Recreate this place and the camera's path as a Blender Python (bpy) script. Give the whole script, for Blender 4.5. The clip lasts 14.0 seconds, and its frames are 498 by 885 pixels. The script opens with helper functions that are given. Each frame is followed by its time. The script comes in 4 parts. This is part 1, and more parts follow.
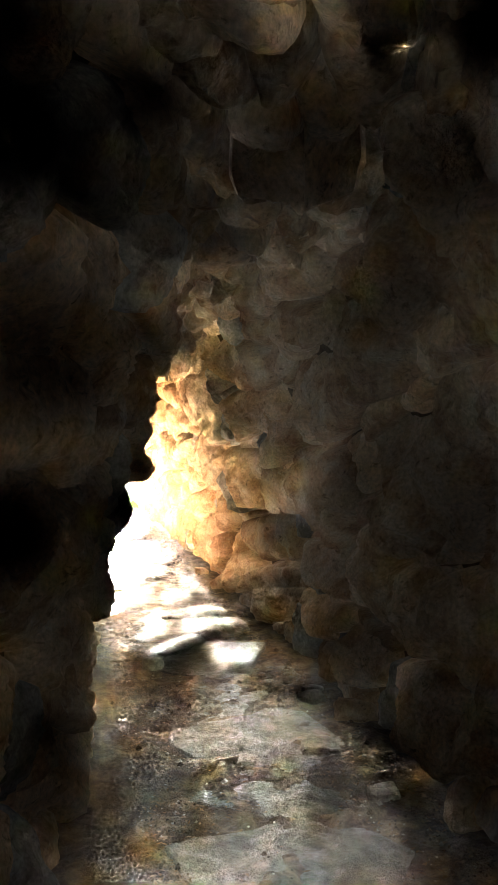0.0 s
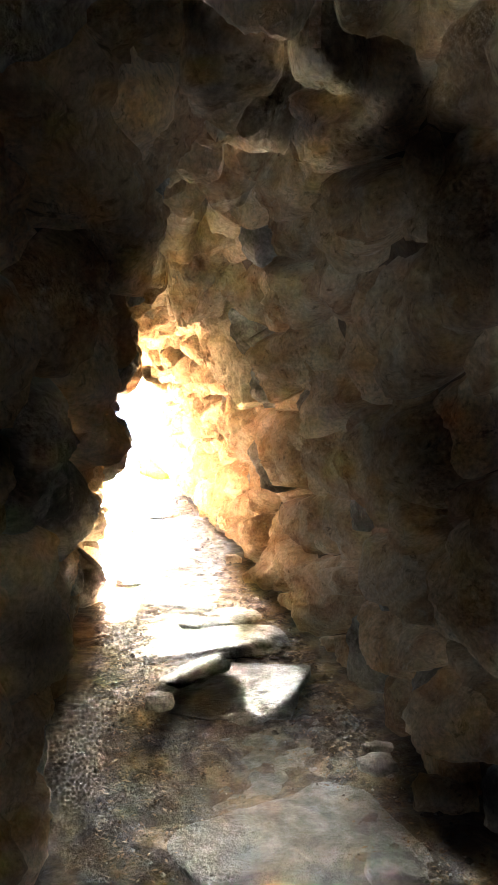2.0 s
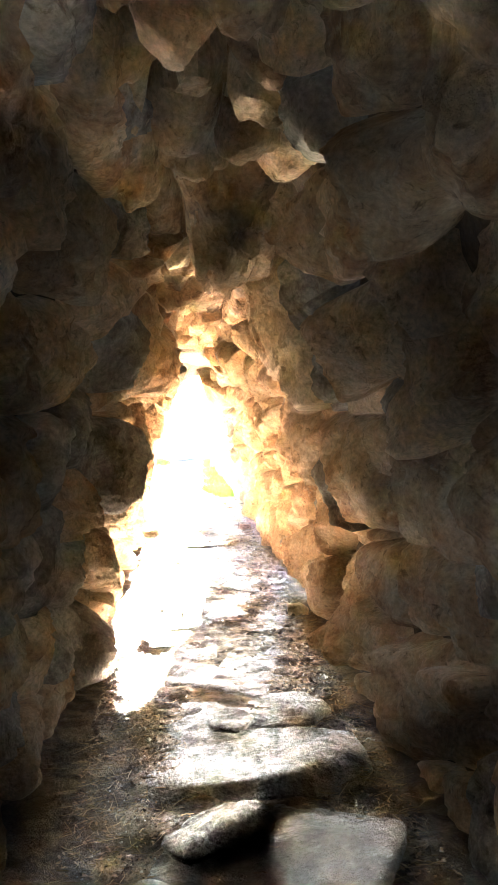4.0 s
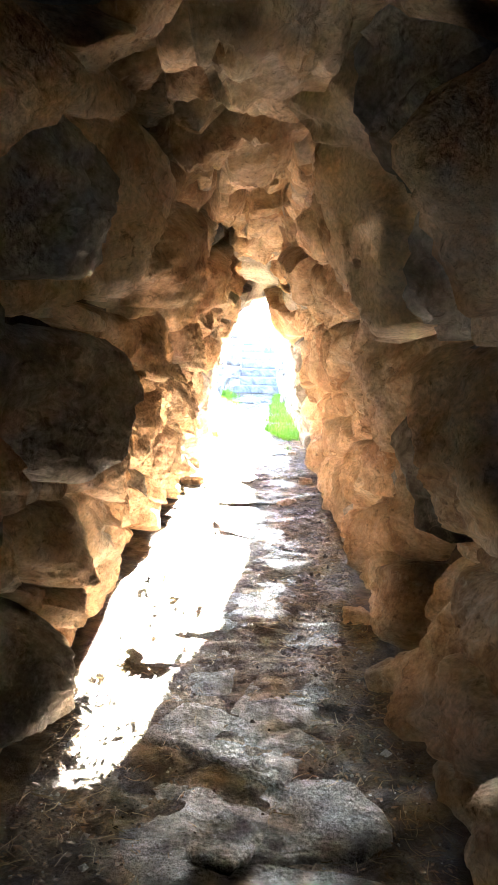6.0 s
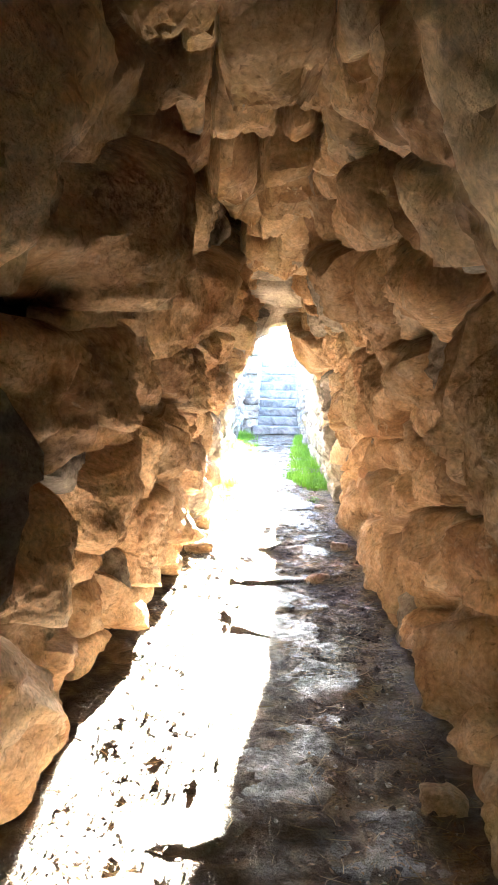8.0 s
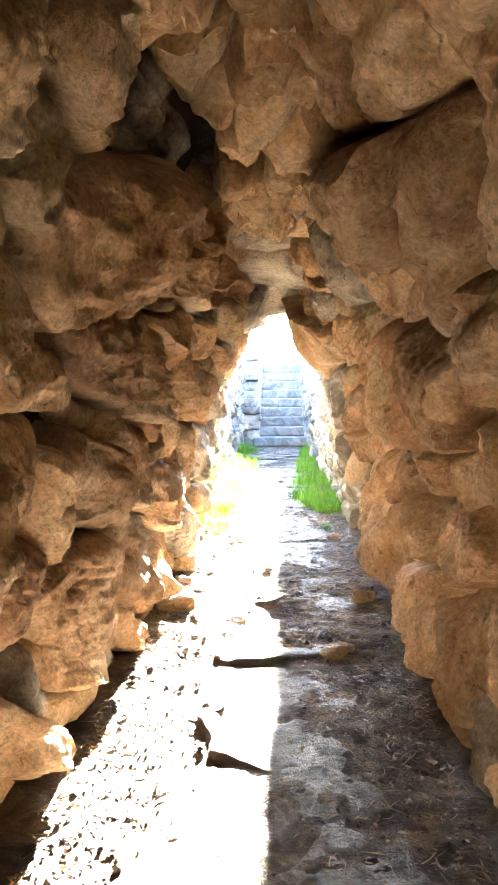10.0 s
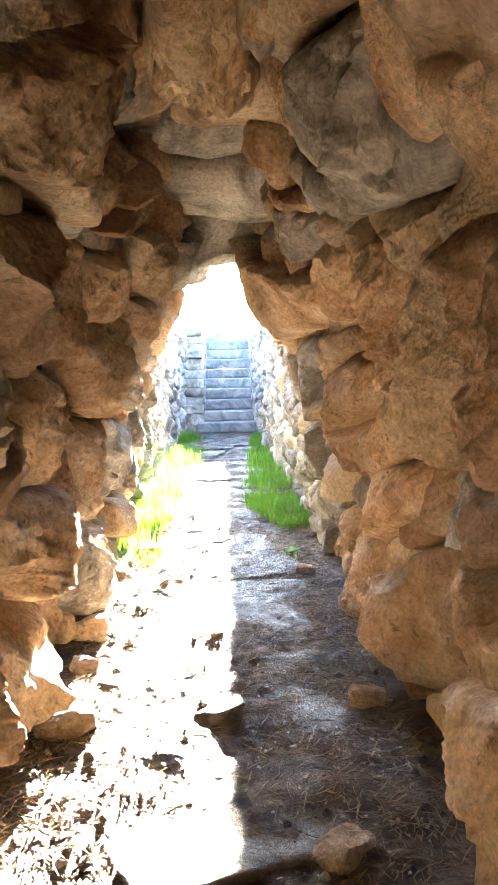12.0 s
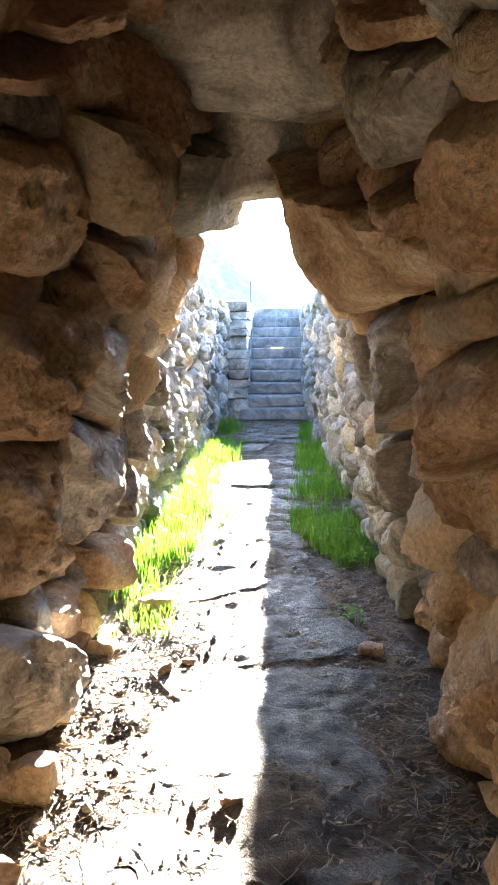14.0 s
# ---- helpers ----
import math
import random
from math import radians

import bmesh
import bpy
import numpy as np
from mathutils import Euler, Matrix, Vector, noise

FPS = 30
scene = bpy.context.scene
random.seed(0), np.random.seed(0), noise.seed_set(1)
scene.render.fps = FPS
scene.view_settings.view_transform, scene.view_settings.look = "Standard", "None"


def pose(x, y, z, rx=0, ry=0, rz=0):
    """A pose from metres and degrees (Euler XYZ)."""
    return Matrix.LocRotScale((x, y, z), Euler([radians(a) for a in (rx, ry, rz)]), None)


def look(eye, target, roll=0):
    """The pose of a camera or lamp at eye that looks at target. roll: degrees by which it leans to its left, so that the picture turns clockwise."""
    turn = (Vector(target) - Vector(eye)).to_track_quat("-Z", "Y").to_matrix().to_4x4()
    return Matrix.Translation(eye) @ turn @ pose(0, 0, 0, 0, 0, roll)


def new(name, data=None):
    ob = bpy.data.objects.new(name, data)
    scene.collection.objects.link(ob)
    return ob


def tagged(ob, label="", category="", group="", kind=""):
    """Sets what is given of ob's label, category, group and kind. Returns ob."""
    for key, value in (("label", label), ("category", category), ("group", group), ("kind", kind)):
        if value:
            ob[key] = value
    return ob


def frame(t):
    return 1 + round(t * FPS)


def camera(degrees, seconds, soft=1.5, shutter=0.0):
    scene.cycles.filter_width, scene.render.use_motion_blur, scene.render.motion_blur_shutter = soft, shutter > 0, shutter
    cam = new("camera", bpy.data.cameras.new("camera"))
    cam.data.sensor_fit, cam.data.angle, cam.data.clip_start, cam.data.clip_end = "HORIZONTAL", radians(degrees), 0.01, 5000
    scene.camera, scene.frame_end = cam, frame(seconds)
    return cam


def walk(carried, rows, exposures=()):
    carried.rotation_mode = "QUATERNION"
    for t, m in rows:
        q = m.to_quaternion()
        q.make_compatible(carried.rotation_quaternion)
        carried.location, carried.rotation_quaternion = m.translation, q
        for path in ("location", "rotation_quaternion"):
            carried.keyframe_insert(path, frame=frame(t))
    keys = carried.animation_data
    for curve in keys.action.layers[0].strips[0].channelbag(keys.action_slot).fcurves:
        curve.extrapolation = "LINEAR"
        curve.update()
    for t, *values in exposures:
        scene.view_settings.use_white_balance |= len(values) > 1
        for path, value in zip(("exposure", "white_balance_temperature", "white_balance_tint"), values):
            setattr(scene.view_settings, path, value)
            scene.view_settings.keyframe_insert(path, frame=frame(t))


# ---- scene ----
cam = camera(35.8, 14.0, soft=1.5)
METRES, EYE, TILT, LEAN, TURN = 10.2, 1.6, -1.6, 0.0, -14.5
ROWS = [
    (0.0, 0.0, 0.0, 0.0, 0.0, 0.0, -0.0),
    (0.5, -0.0022, 0.031, 0.0001, -0.12, -0.68, -0.75),
    (1.0, -0.0061, 0.0646, -0.0002, -1.39, -1.44, 0.08),
    (1.5, 0.0, 0.1008, -0.0022, 1.35, -0.94, 2.04),
    (2.0, 0.0033, 0.133, -0.0019, 3.2, -2.6, 0.84),
    (2.5, 0.0009, 0.1716, -0.0035, 1.19, -3.38, 0.97),
    (3.0, 0.0045, 0.2064, -0.0028, 4.53, -1.33, 1.26),
    (5.5, -0.0077, 0.3978, -0.008, 12.69, -5.36, -0.68),
    (6.0, -0.0087, 0.4268, -0.0068, 15.31, -6.82, -2.21),
    (6.5, -0.0146, 0.4536, -0.0078, 16.78, -5.67, -2.37),
    (7.0, -0.0282, 0.4894, -0.0098, 13.71, -6.0, -1.92),
    (7.5, -0.0361, 0.5234, -0.0104, 14.97, -4.21, -1.16),
    (8.0, -0.043, 0.5548, -0.0095, 16.7, -3.97, -1.37),
    (10.5, -0.0832, 0.7284, -0.0165, 17.06, -3.05, 0.53),
    (11.0, -0.0938, 0.7689, -0.0163, 17.15, -4.08, -1.14),
    (11.5, -0.1103, 0.8078, -0.0128, 13.67, -2.9, 0.44),
    (12.0, -0.1165, 0.8454, -0.0129, 13.04, -4.75, 0.96),
    (12.5, -0.1238, 0.8814, -0.008, 13.96, -5.91, 1.21),
    (13.0, -0.1346, 0.9174, -0.0079, 13.27, -5.5, 0.85),
    (13.5, -0.1381, 0.9496, -0.0096, 15.45, -5.26, 0.55),
    (14.0, -0.1455, 0.9785, -0.0079, 16.85, -6.37, 0.22),
]
EXPOSURES = [(0.0, 10.8, 7500, 10), (3.0, 10.4, 7300, 10), (5.5, 8.85, 6500, 10), (6.5, 8.3, 6700, 10), (8.0, 7.75, 6900, 10), (10.5, 7.25, 6900, 10), (12.5, 6.55, 6700, 10), (14.0, 5.6, 6500, 10)]
SUN, SKY = 5.0, 0.075
walk(cam, [(t, pose(0, 0, EYE, TILT, LEAN, TURN) @ pose(METRES * x, METRES * y, METRES * z, 90 + pitch, roll, yaw)) for t, x, y, z, yaw, pitch, roll in ROWS],
     exposures=EXPOSURES)

# ---- light ----
SUN_ELEV, SUN_AZ = radians(15.0), radians(4.2)      # low sun ahead, a little to the right of the passage's axis
world = bpy.data.worlds.new("sky")
scene.world = world
world.use_nodes = True
wn, wl = world.node_tree.nodes, world.node_tree.links
sky = wn.new("ShaderNodeTexSky")
sky.sky_type, sky.sun_disc = "NISHITA", False
sky.sun_elevation, sky.sun_rotation = SUN_ELEV, SUN_AZ
sky.dust_density, sky.air_density, sky.ozone_density = 0.4, 1.0, 4.0
wn["Background"].inputs["Strength"].default_value = SKY
wl.new(sky.outputs["Color"], wn["Background"].inputs["Color"])
sun = new("sun", bpy.data.lights.new("sun", "SUN"))
sun.data.energy, sun.data.angle, sun.data.color = SUN, radians(0.6), (1.0, 0.93, 0.82)
sun_from = Vector((math.sin(SUN_AZ) * math.cos(SUN_ELEV), math.cos(SUN_AZ) * math.cos(SUN_ELEV), math.sin(SUN_ELEV)))
sun.matrix_world = look(sun_from * 40, (0, 0, 0))


# ---- materials ----
def material(name, stops, scale=4.0, rough=(0.7, 0.95), bump=0.5, grain=40.0, stretch=(1, 1, 1), vary=0.25, spec=0.4, stain=None, sheen=0.0, islands=False, veins=0.0):
    """A mineral or organic surface: colours at two scales, grain, relief and a tone that changes from piece to piece."""
    mat = bpy.data.materials.new(name)
    mat.use_nodes = True
    n, l = mat.node_tree.nodes, mat.node_tree.links
    bsdf = n["Principled BSDF"]
    tc, mp = n.new("ShaderNodeTexCoord"), n.new("ShaderNodeMapping")
    mp.inputs["Scale"].default_value = stretch
    info = n.new("ShaderNodeNewGeometry" if islands else "ShaderNodeObjectInfo")
    chance = info.outputs["Random Per Island" if islands else "Random"]
    shift = n.new("ShaderNodeVectorMath")
    shift.operation = "ADD"
    l.new(tc.outputs["Object"], mp.inputs["Vector"])
    l.new(mp.outputs["Vector"], shift.inputs[0])
    off = n.new("ShaderNodeMath")
    off.operation = "MULTIPLY"
    off.inputs[1].default_value = 37.0
    l.new(chance, off.inputs[0])
    l.new(off.outputs[0], shift.inputs[1])

    def tex(sc, detail, roughness=0.6, distortion=0.0):
        t = n.new("ShaderNodeTexNoise")
        t.inputs["Scale"].default_value, t.inputs["Detail"].default_value = sc, detail
        t.inputs["Roughness"].default_value, t.inputs["Distortion"].default_value = roughness, distortion
        l.new(shift.outputs[0], t.inputs["Vector"])
        return t.outputs["Fac"]

    broad, fine = tex(scale, 6, 0.65, 0.8), tex(grain, 5, 0.7)
    ramp = n.new("ShaderNodeValToRGB")
    el = ramp.color_ramp.elements
    while len(el) < len(stops):
        el.new(0.5)
    for e, (pos, col) in zip(el, stops):
        e.position, e.color = pos, (*col, 1)
    l.new(broad, ramp.inputs["Fac"])
    col = ramp.outputs["Color"]
    if stain:
        mask = n.new("ShaderNodeMapRange")
        mask.inputs["From Min"].default_value, mask.inputs["From Max"].default_value = stain[1], stain[1] + 0.12
        l.new(tex(scale * 0.45, 4, 0.6, 1.2), mask.inputs["Value"])
        mx = n.new("ShaderNodeMix")
        mx.data_type = "RGBA"
        l.new(mask.outputs[0], mx.inputs[0])
        l.new(col, mx.inputs[6])
        mx.inputs[7].default_value = (*stain[0], 1)
        col = mx.outputs[2]
    if veins:
        for source, low, high, tone in ((tex(scale * 4.5, 9, 0.78, 1.5), 0.56, 0.68, (0.62, 0.52, 0.4)), (tex(scale * 7, 8, 0.75, 0.8), 0.44, 0.34, (0.15, 0.095, 0.05))):
            mask = n.new("ShaderNodeMapRange")
            mask.inputs["From Min"].default_value, mask.inputs["From Max"].default_value = low, high
            mask.inputs["To Max"].default_value = veins
            l.new(source, mask.inputs["Value"])
            mx = n.new("ShaderNodeMix")
            mx.data_type = "RGBA"
            l.new(mask.outputs[0], mx.inputs[0])
            l.new(col, mx.inputs[6])
            mx.inputs[7].default_value = (*tone, 1)
            col = mx.outputs[2]
    hsv = n.new("ShaderNodeHueSaturation")
    val = n.new("ShaderNodeMapRange")
    val.inputs["To Min"].default_value, val.inputs["To Max"].default_value = 1 - vary, 1 + vary
    l.new(chance, val.inputs["Value"])
    g = n.new("ShaderNodeMapRange")
    g.inputs["From Min"].default_value, g.inputs["From Max"].default_value = 0.3, 0.7
    g.inputs["To Min"].default_value, g.inputs["To Max"].default_value = 0.62, 1.26
    l.new(fine, g.inputs["Value"])
    m = n.new("ShaderNodeMath")
    m.operation = "MULTIPLY"
    l.new(val.outputs[0], m.inputs[0])
    l.new(g.outputs[0], m.inputs[1])
    l.new(m.outputs[0], hsv.inputs["Value"])
    l.new(col, hsv.inputs["Color"])
    l.new(hsv.outputs["Color"], bsdf.inputs["Base Color"])
    r = n.new("ShaderNodeMapRange")
    r.inputs["From Min"].default_value, r.inputs["From Max"].default_value = 0.3, 0.7
    r.inputs["To Min"].default_value, r.inputs["To Max"].default_value = rough
    l.new(tex(scale * 2.3, 4), r.inputs["Value"])
    l.new(r.outputs[0], bsdf.inputs["Roughness"])
    bsdf.inputs["Specular IOR Level"].default_value = spec
    if bump:
        last = None
        for height, strength, distance in ((tex(scale * 3, 8, 0.68, 0.6), bump, 0.08), (tex(scale * 11, 6, 0.7, 0.3), bump, 0.03), (fine, bump, 0.008)):
            b = n.new("ShaderNodeBump")
            b.inputs["Strength"].default_value, b.inputs["Distance"].default_value = strength, distance
            l.new(height, b.inputs["Height"])
            if last:
                l.new(last, b.inputs["Normal"])
            last = b.outputs[0]
        l.new(last, bsdf.inputs["Normal"])
    if sheen:
        thin, mix = n.new("ShaderNodeBsdfTranslucent"), n.new("ShaderNodeMixShader")
        mix.inputs["Fac"].default_value = sheen
        l.new(hsv.outputs["Color"], thin.inputs["Color"])
        l.new(bsdf.outputs[0], mix.inputs[1])
        l.new(thin.outputs[0], mix.inputs[2])
        l.new(mix.outputs[0], n["Material Output"].inputs["Surface"])
    return mat


LIMESTONE = material("ochre_limestone", [(0.36, (0.33, 0.19, 0.105)), (0.46, (0.52, 0.345, 0.21)), (0.54, (0.64, 0.46, 0.3)), (0.66, (0.74, 0.6, 0.45))],
                     scale=2.6, grain=55, bump=0.9, stain=((0.42, 0.29, 0.185), 0.58), veins=0.75)
GREYSTONE = material("grey_limestone", [(0.36, (0.15, 0.13, 0.11)), (0.48, (0.3, 0.27, 0.235)), (0.62, (0.5, 0.46, 0.41))],
                     scale=3.5, grain=60, bump=0.65, stain=((0.12, 0.1, 0.08), 0.62), veins=0.6)
REDSTONE = material("reddish_limestone", [(0.25, (0.34, 0.19, 0.11)), (0.5, (0.48, 0.3, 0.19)), (0.75, (0.56, 0.4, 0.28))], scale=3, grain=50, bump=0.8, veins=0.5)
PALESTONE = material("pale_limestone", [(0.25, (0.42, 0.3, 0.18)), (0.5, (0.58, 0.45, 0.3)), (0.75, (0.66, 0.55, 0.41))], scale=3, grain=60, bump=0.8, veins=0.45)
CEILSTONE = material("roof_limestone", [(0.36, (0.34, 0.2, 0.11)), (0.46, (0.52, 0.35, 0.215)), (0.55, (0.63, 0.46, 0.3)), (0.66, (0.7, 0.57, 0.43))],
                     scale=2.6, grain=50, bump=0.65, stain=((0.3, 0.26, 0.22), 0.58), vary=0.2, islands=True, veins=0.7)
BACKING = material("packed_earth_and_rubble", [(0.3, (0.08, 0.05, 0.03)), (0.7, (0.2, 0.13, 0.075))], scale=6, grain=60, bump=0.65)
EARTH = material("trodden_earth", [(0.34, (0.036, 0.024, 0.016)), (0.46, (0.075, 0.052, 0.034)), (0.56, (0.14, 0.1, 0.067)), (0.68, (0.23, 0.17, 0.12))],
                 scale=7, grain=95, bump=1.0, rough=(0.5, 0.92), spec=0.3, stain=((0.1, 0.075, 0.052), 0.58))
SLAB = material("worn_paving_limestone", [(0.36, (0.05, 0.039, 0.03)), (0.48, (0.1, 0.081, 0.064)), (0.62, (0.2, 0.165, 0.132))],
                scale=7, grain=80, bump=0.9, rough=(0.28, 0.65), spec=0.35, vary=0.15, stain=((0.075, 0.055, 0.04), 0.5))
STEP = material("stair_stone", [(0.36, (0.12, 0.115, 0.11)), (0.5, (0.2, 0.195, 0.19)), (0.64, (0.3, 0.29, 0.275))], scale=5, grain=80, bump=0.4)
GRASS = material("grass_blades", [(0.3, (0.08, 0.18, 0.015)), (0.55, (0.14, 0.28, 0.025)), (0.8, (0.26, 0.36, 0.05))], scale=3, bump=0, spec=0.3, rough=(0.5, 0.7), sheen=0.5)
STRAW = material("dry_straw", [(0.3, (0.22, 0.15, 0.08)), (0.7, (0.45, 0.34, 0.2))], scale=8, bump=0, rough=(0.5, 0.8))
LEAF = material("dry_leaves", [(0.3, (0.09, 0.05, 0.025)), (0.7, (0.25, 0.15, 0.07))], scale=9, bump=0.2, rough=(0.45, 0.8))
MEADOW = material("dry_meadow", [(0.3, (0.07, 0.1, 0.03)), (0.6, (0.14, 0.16, 0.06)), (0.8, (0.25, 0.22, 0.12))], scale=0.6, grain=12, bump=0.4)
# pale blue-grey stands in for the haze in front of the hill
HILL = material("hill_haze_colour", [(0.35, (0.22, 0.27, 0.33)), (0.65, (0.32, 0.37, 0.42))], scale=0.02, grain=0.2, bump=0.0)
IRON = material("rusty_iron", [(0.3, (0.05, 0.04, 0.035)), (0.7, (0.14, 0.09, 0.06))], scale=20, grain=120, bump=0.3, rough=(0.5, 0.8))


# ---- shapes ----
def lattice(p, seed):
    """Smooth random values at points p, one cell to the unit."""
    i = np.floor(p).astype(np.int64)
    f = p - i
    f = f * f * (3 - 2 * f)
    total = np.zeros(len(p))
    for c in range(8):
        o = np.array([c & 1, c >> 1 & 1, c >> 2 & 1])
        k = i + o
        h = (k[:, 0] * 374761393 + k[:, 1] * 668265263 + k[:, 2] * 2147483647 + seed * 974634777) & 0xFFFFFFFF
        h = ((h ^ (h >> 13)) * 1274126177) & 0xFFFFFFFF
        h = (h ^ (h >> 16)) & 0xFFFF
        total += (h / 32767.5 - 1) * np.prod(np.where(o, f, 1 - f), axis=1)
    return total


def fbm(p, seed, octaves=4, gain=0.5):
    return sum(gain ** k * lattice(p * 2.0 ** k + 11.3 * k, seed + k) for k in range(octaves))


def cube_grid(n):
    """Points and quads of a cube's six faces, n cells to an edge, welded."""
    index, points, quads = {}, [], []

    def at(c):
        if c not in index:
            index[c] = len(points)
            points.append(c)
        return index[c]
    for axis in range(3):
        for end in (0, n):
            for i in range(n):
                for j in range(n):
                    q = []
                    for a, b in ((i, j), (i + 1, j), (i + 1, j + 1), (i, j + 1)):
                        c = [a, b]
                        c.insert(axis, end)
                        q.append(at(tuple(c)))
                    quads.append(q if (end == n) == (axis != 1) else q[::-1])
    return np.array(points) / n * 2 - 1, quads


GRIDS = {n: cube_grid(n) for n in (8, 11, 14, 20)}


def rock_form(n, seed, block=11.0, chips=9, chip=0.13):
    """A split block within -1..1: flat sides, crisp worn edges, some corners broken off."""
    rng = np.random.default_rng(seed)
    p, quads = GRIDS[n]
    p = np.sin(p * np.pi / 2 * 0.8) / np.sin(np.pi / 2 * 0.8)
    p = p / (np.abs(p) ** block).sum(1, keepdims=True) ** (1 / block)
    for _ in range(chips):
        d = rng.normal(size=3)
        d /= np.linalg.norm(d)
        reach = (p @ d).max() * (1 - rng.uniform(0.2, 1.0) * chip * 2)
        over = np.maximum(p @ d - reach, 0)
        p = p - over[:, None] * d
    return p, quads


def facets(a, b, rng, count=6):
    """A broken face: height over (a, b) in -1..1 of planes that meet in ridges, about -1..0."""
    k = rng.normal(0, 0.55, (count, 2))
    c = rng.uniform(-0.35, 0.35, count)
    h = np.min(k[:, 0, None] * a + k[:, 1, None] * b + c[:, None], axis=0)
    return h - h.max()


def mesh_of(name, points, faces, mat, smooth=True, crisp=0):
    me = bpy.data.meshes.new(name)
    me.from_pydata(np.asarray(points, float).tolist(), [], faces)
    me.materials.append(mat)
    if smooth:
        me.polygons.foreach_set("use_smooth", [True] * len(me.polygons))
    me.update()
    if crisp:
        me.set_sharp_from_angle(angle=radians(crisp))
    return me


def part(name, me, parent, label="", place=None):
    ob = new(name, me)
    ob.parent = parent
    if place is not None:
        ob.matrix_local = place
    return tagged(ob, label)


def centred(points):
    c = points.mean(0)
    return points - c, Matrix.Translation(c)


# ---- the passage's inner faces ----
LEFT_Z, LEFT_X = (0, 0.5, 1.1, 1.5, 1.85, 2.1, 2.4), (0.30, 0.34, 0.45, 0.54, 0.66, 0.76, 0.86)
RIGHT_Z, RIGHT_X = (0, 0.5, 0.9, 1.2, 1.5, 1.85, 2.1, 2.4), (1.60, 1.62, 1.60, 1.52, 1.44, 1.22, 1.10, 1.0)
MOUTH_LZ, MOUTH_LX = (0, 0.6, 1.0, 1.25, 1.48, 1.7, 2.1, 2.4), (0.28, 0.33, 0.45, 0.59, 0.71, 0.80, 0.90, 0.95)
MOUTH_RZ, MOUTH_RX = (0, 0.6, 1.0, 1.25, 1.48, 1.64, 1.8, 2.1, 2.4), (1.58, 1.57, 1.46, 1.36, 1.25, 1.21, 1.18, 1.10, 1.05)
MOUTH, STAIR, HEAD = 13.2, 21.3, 24.0


def face_x(side, y, z):
    """Where the inner face of a wall stands: leaning inwards as it rises, bending near the start, narrow at the mouth, upright in the open cutting."""
    y, z = np.asarray(y, float), np.asarray(z, float)
    out, m = np.clip((y - MOUTH + 0.1) / 0.4, 0, 1), np.clip((y - 11.4) / 1.2, 0, 1)
    if side < 0:
        x = np.interp(z, LEFT_Z, LEFT_X) * (1 - m) + m * np.interp(z, MOUTH_LZ, MOUTH_LX) - 0.30 * np.maximum(3.55 - y, 0) - 0.17 * np.exp(-((y - 4.6) / 1.6) ** 2) - 0.1 * np.exp(-((y - 8.4) / 0.9) ** 2) * np.clip(1.5 - z, 0, 1)
        return x * (1 - out) + out * (0.24 + z * (0.04 + 0.24 * np.exp(-np.maximum(y - 13.2, 0) / 2.0)))
    x = np.interp(z, RIGHT_Z, RIGHT_X) * (1 - m) + m * np.interp(z, MOUTH_RZ, MOUTH_RX) - 0.27 * np.maximum(2.4 - y, 0)
    return x * (1 - out) + out * (1.60 - z * (0.03 + 0.17 * np.exp(-np.maximum(y - 13.2, 0) / 2.2)) - 0.02 * np.clip(y - 13.4, 0, 7.2))


def roof_z(y):
    """Where the underside of the roof blocks lies."""
    return np.interp(y, (5.0, 6.0), (2.3, 2.08))


def wall_point(side, y, z, deep):
    """A point deep metres behind a wall's inner face (minus: in front of it). Side 0 is the roof, where z stands for the way across."""
    if side == 0:
        return np.stack([z - 0.27 * np.maximum(2.4 - y, 0), y, roof_z(y) + deep], -1)
    y, z, deep = np.broadcast_arrays(np.asarray(y, float), np.asarray(z, float), np.asarray(deep, float))
    slope = (face_x(side, y, z + 0.12) - face_x(side, y, z - 0.12)) / 0.24
    nrm = np.sqrt(1 + slope ** 2)
    return np.stack([face_x(side, y, z) + side * deep / nrm, y, z - side * slope * deep / nrm], -1)


def outline(c, turns):
    """The centre of a polygon and its reach in each direction."""
    mid = (c.max(0) + c.min(0)) / 4 + c.mean(0) / 2
    a = c - mid
    e = np.roll(a, -1, 0) - a
    d = np.stack([np.cos(turns), np.sin(turns)], -1)
    cross = d[:, None, 0] * e[None, :, 1] - d[:, None, 1] * e[None, :, 0]
    cross = np.where(np.abs(cross) < 1e-9, 1e-9, cross)
    t = (a[None, :, 0] * e[None, :, 1] - a[None, :, 1] * e[None, :, 0]) / cross
    w = (a[None, :, 0] * d[:, None, 1] - a[None, :, 1] * d[:, None, 0]) / cross
    reach = np.where((t > 0) & (w >= -0.001) & (w <= 1.001), t, 0).max(1)
    return mid, np.maximum(reach, 0.02), d


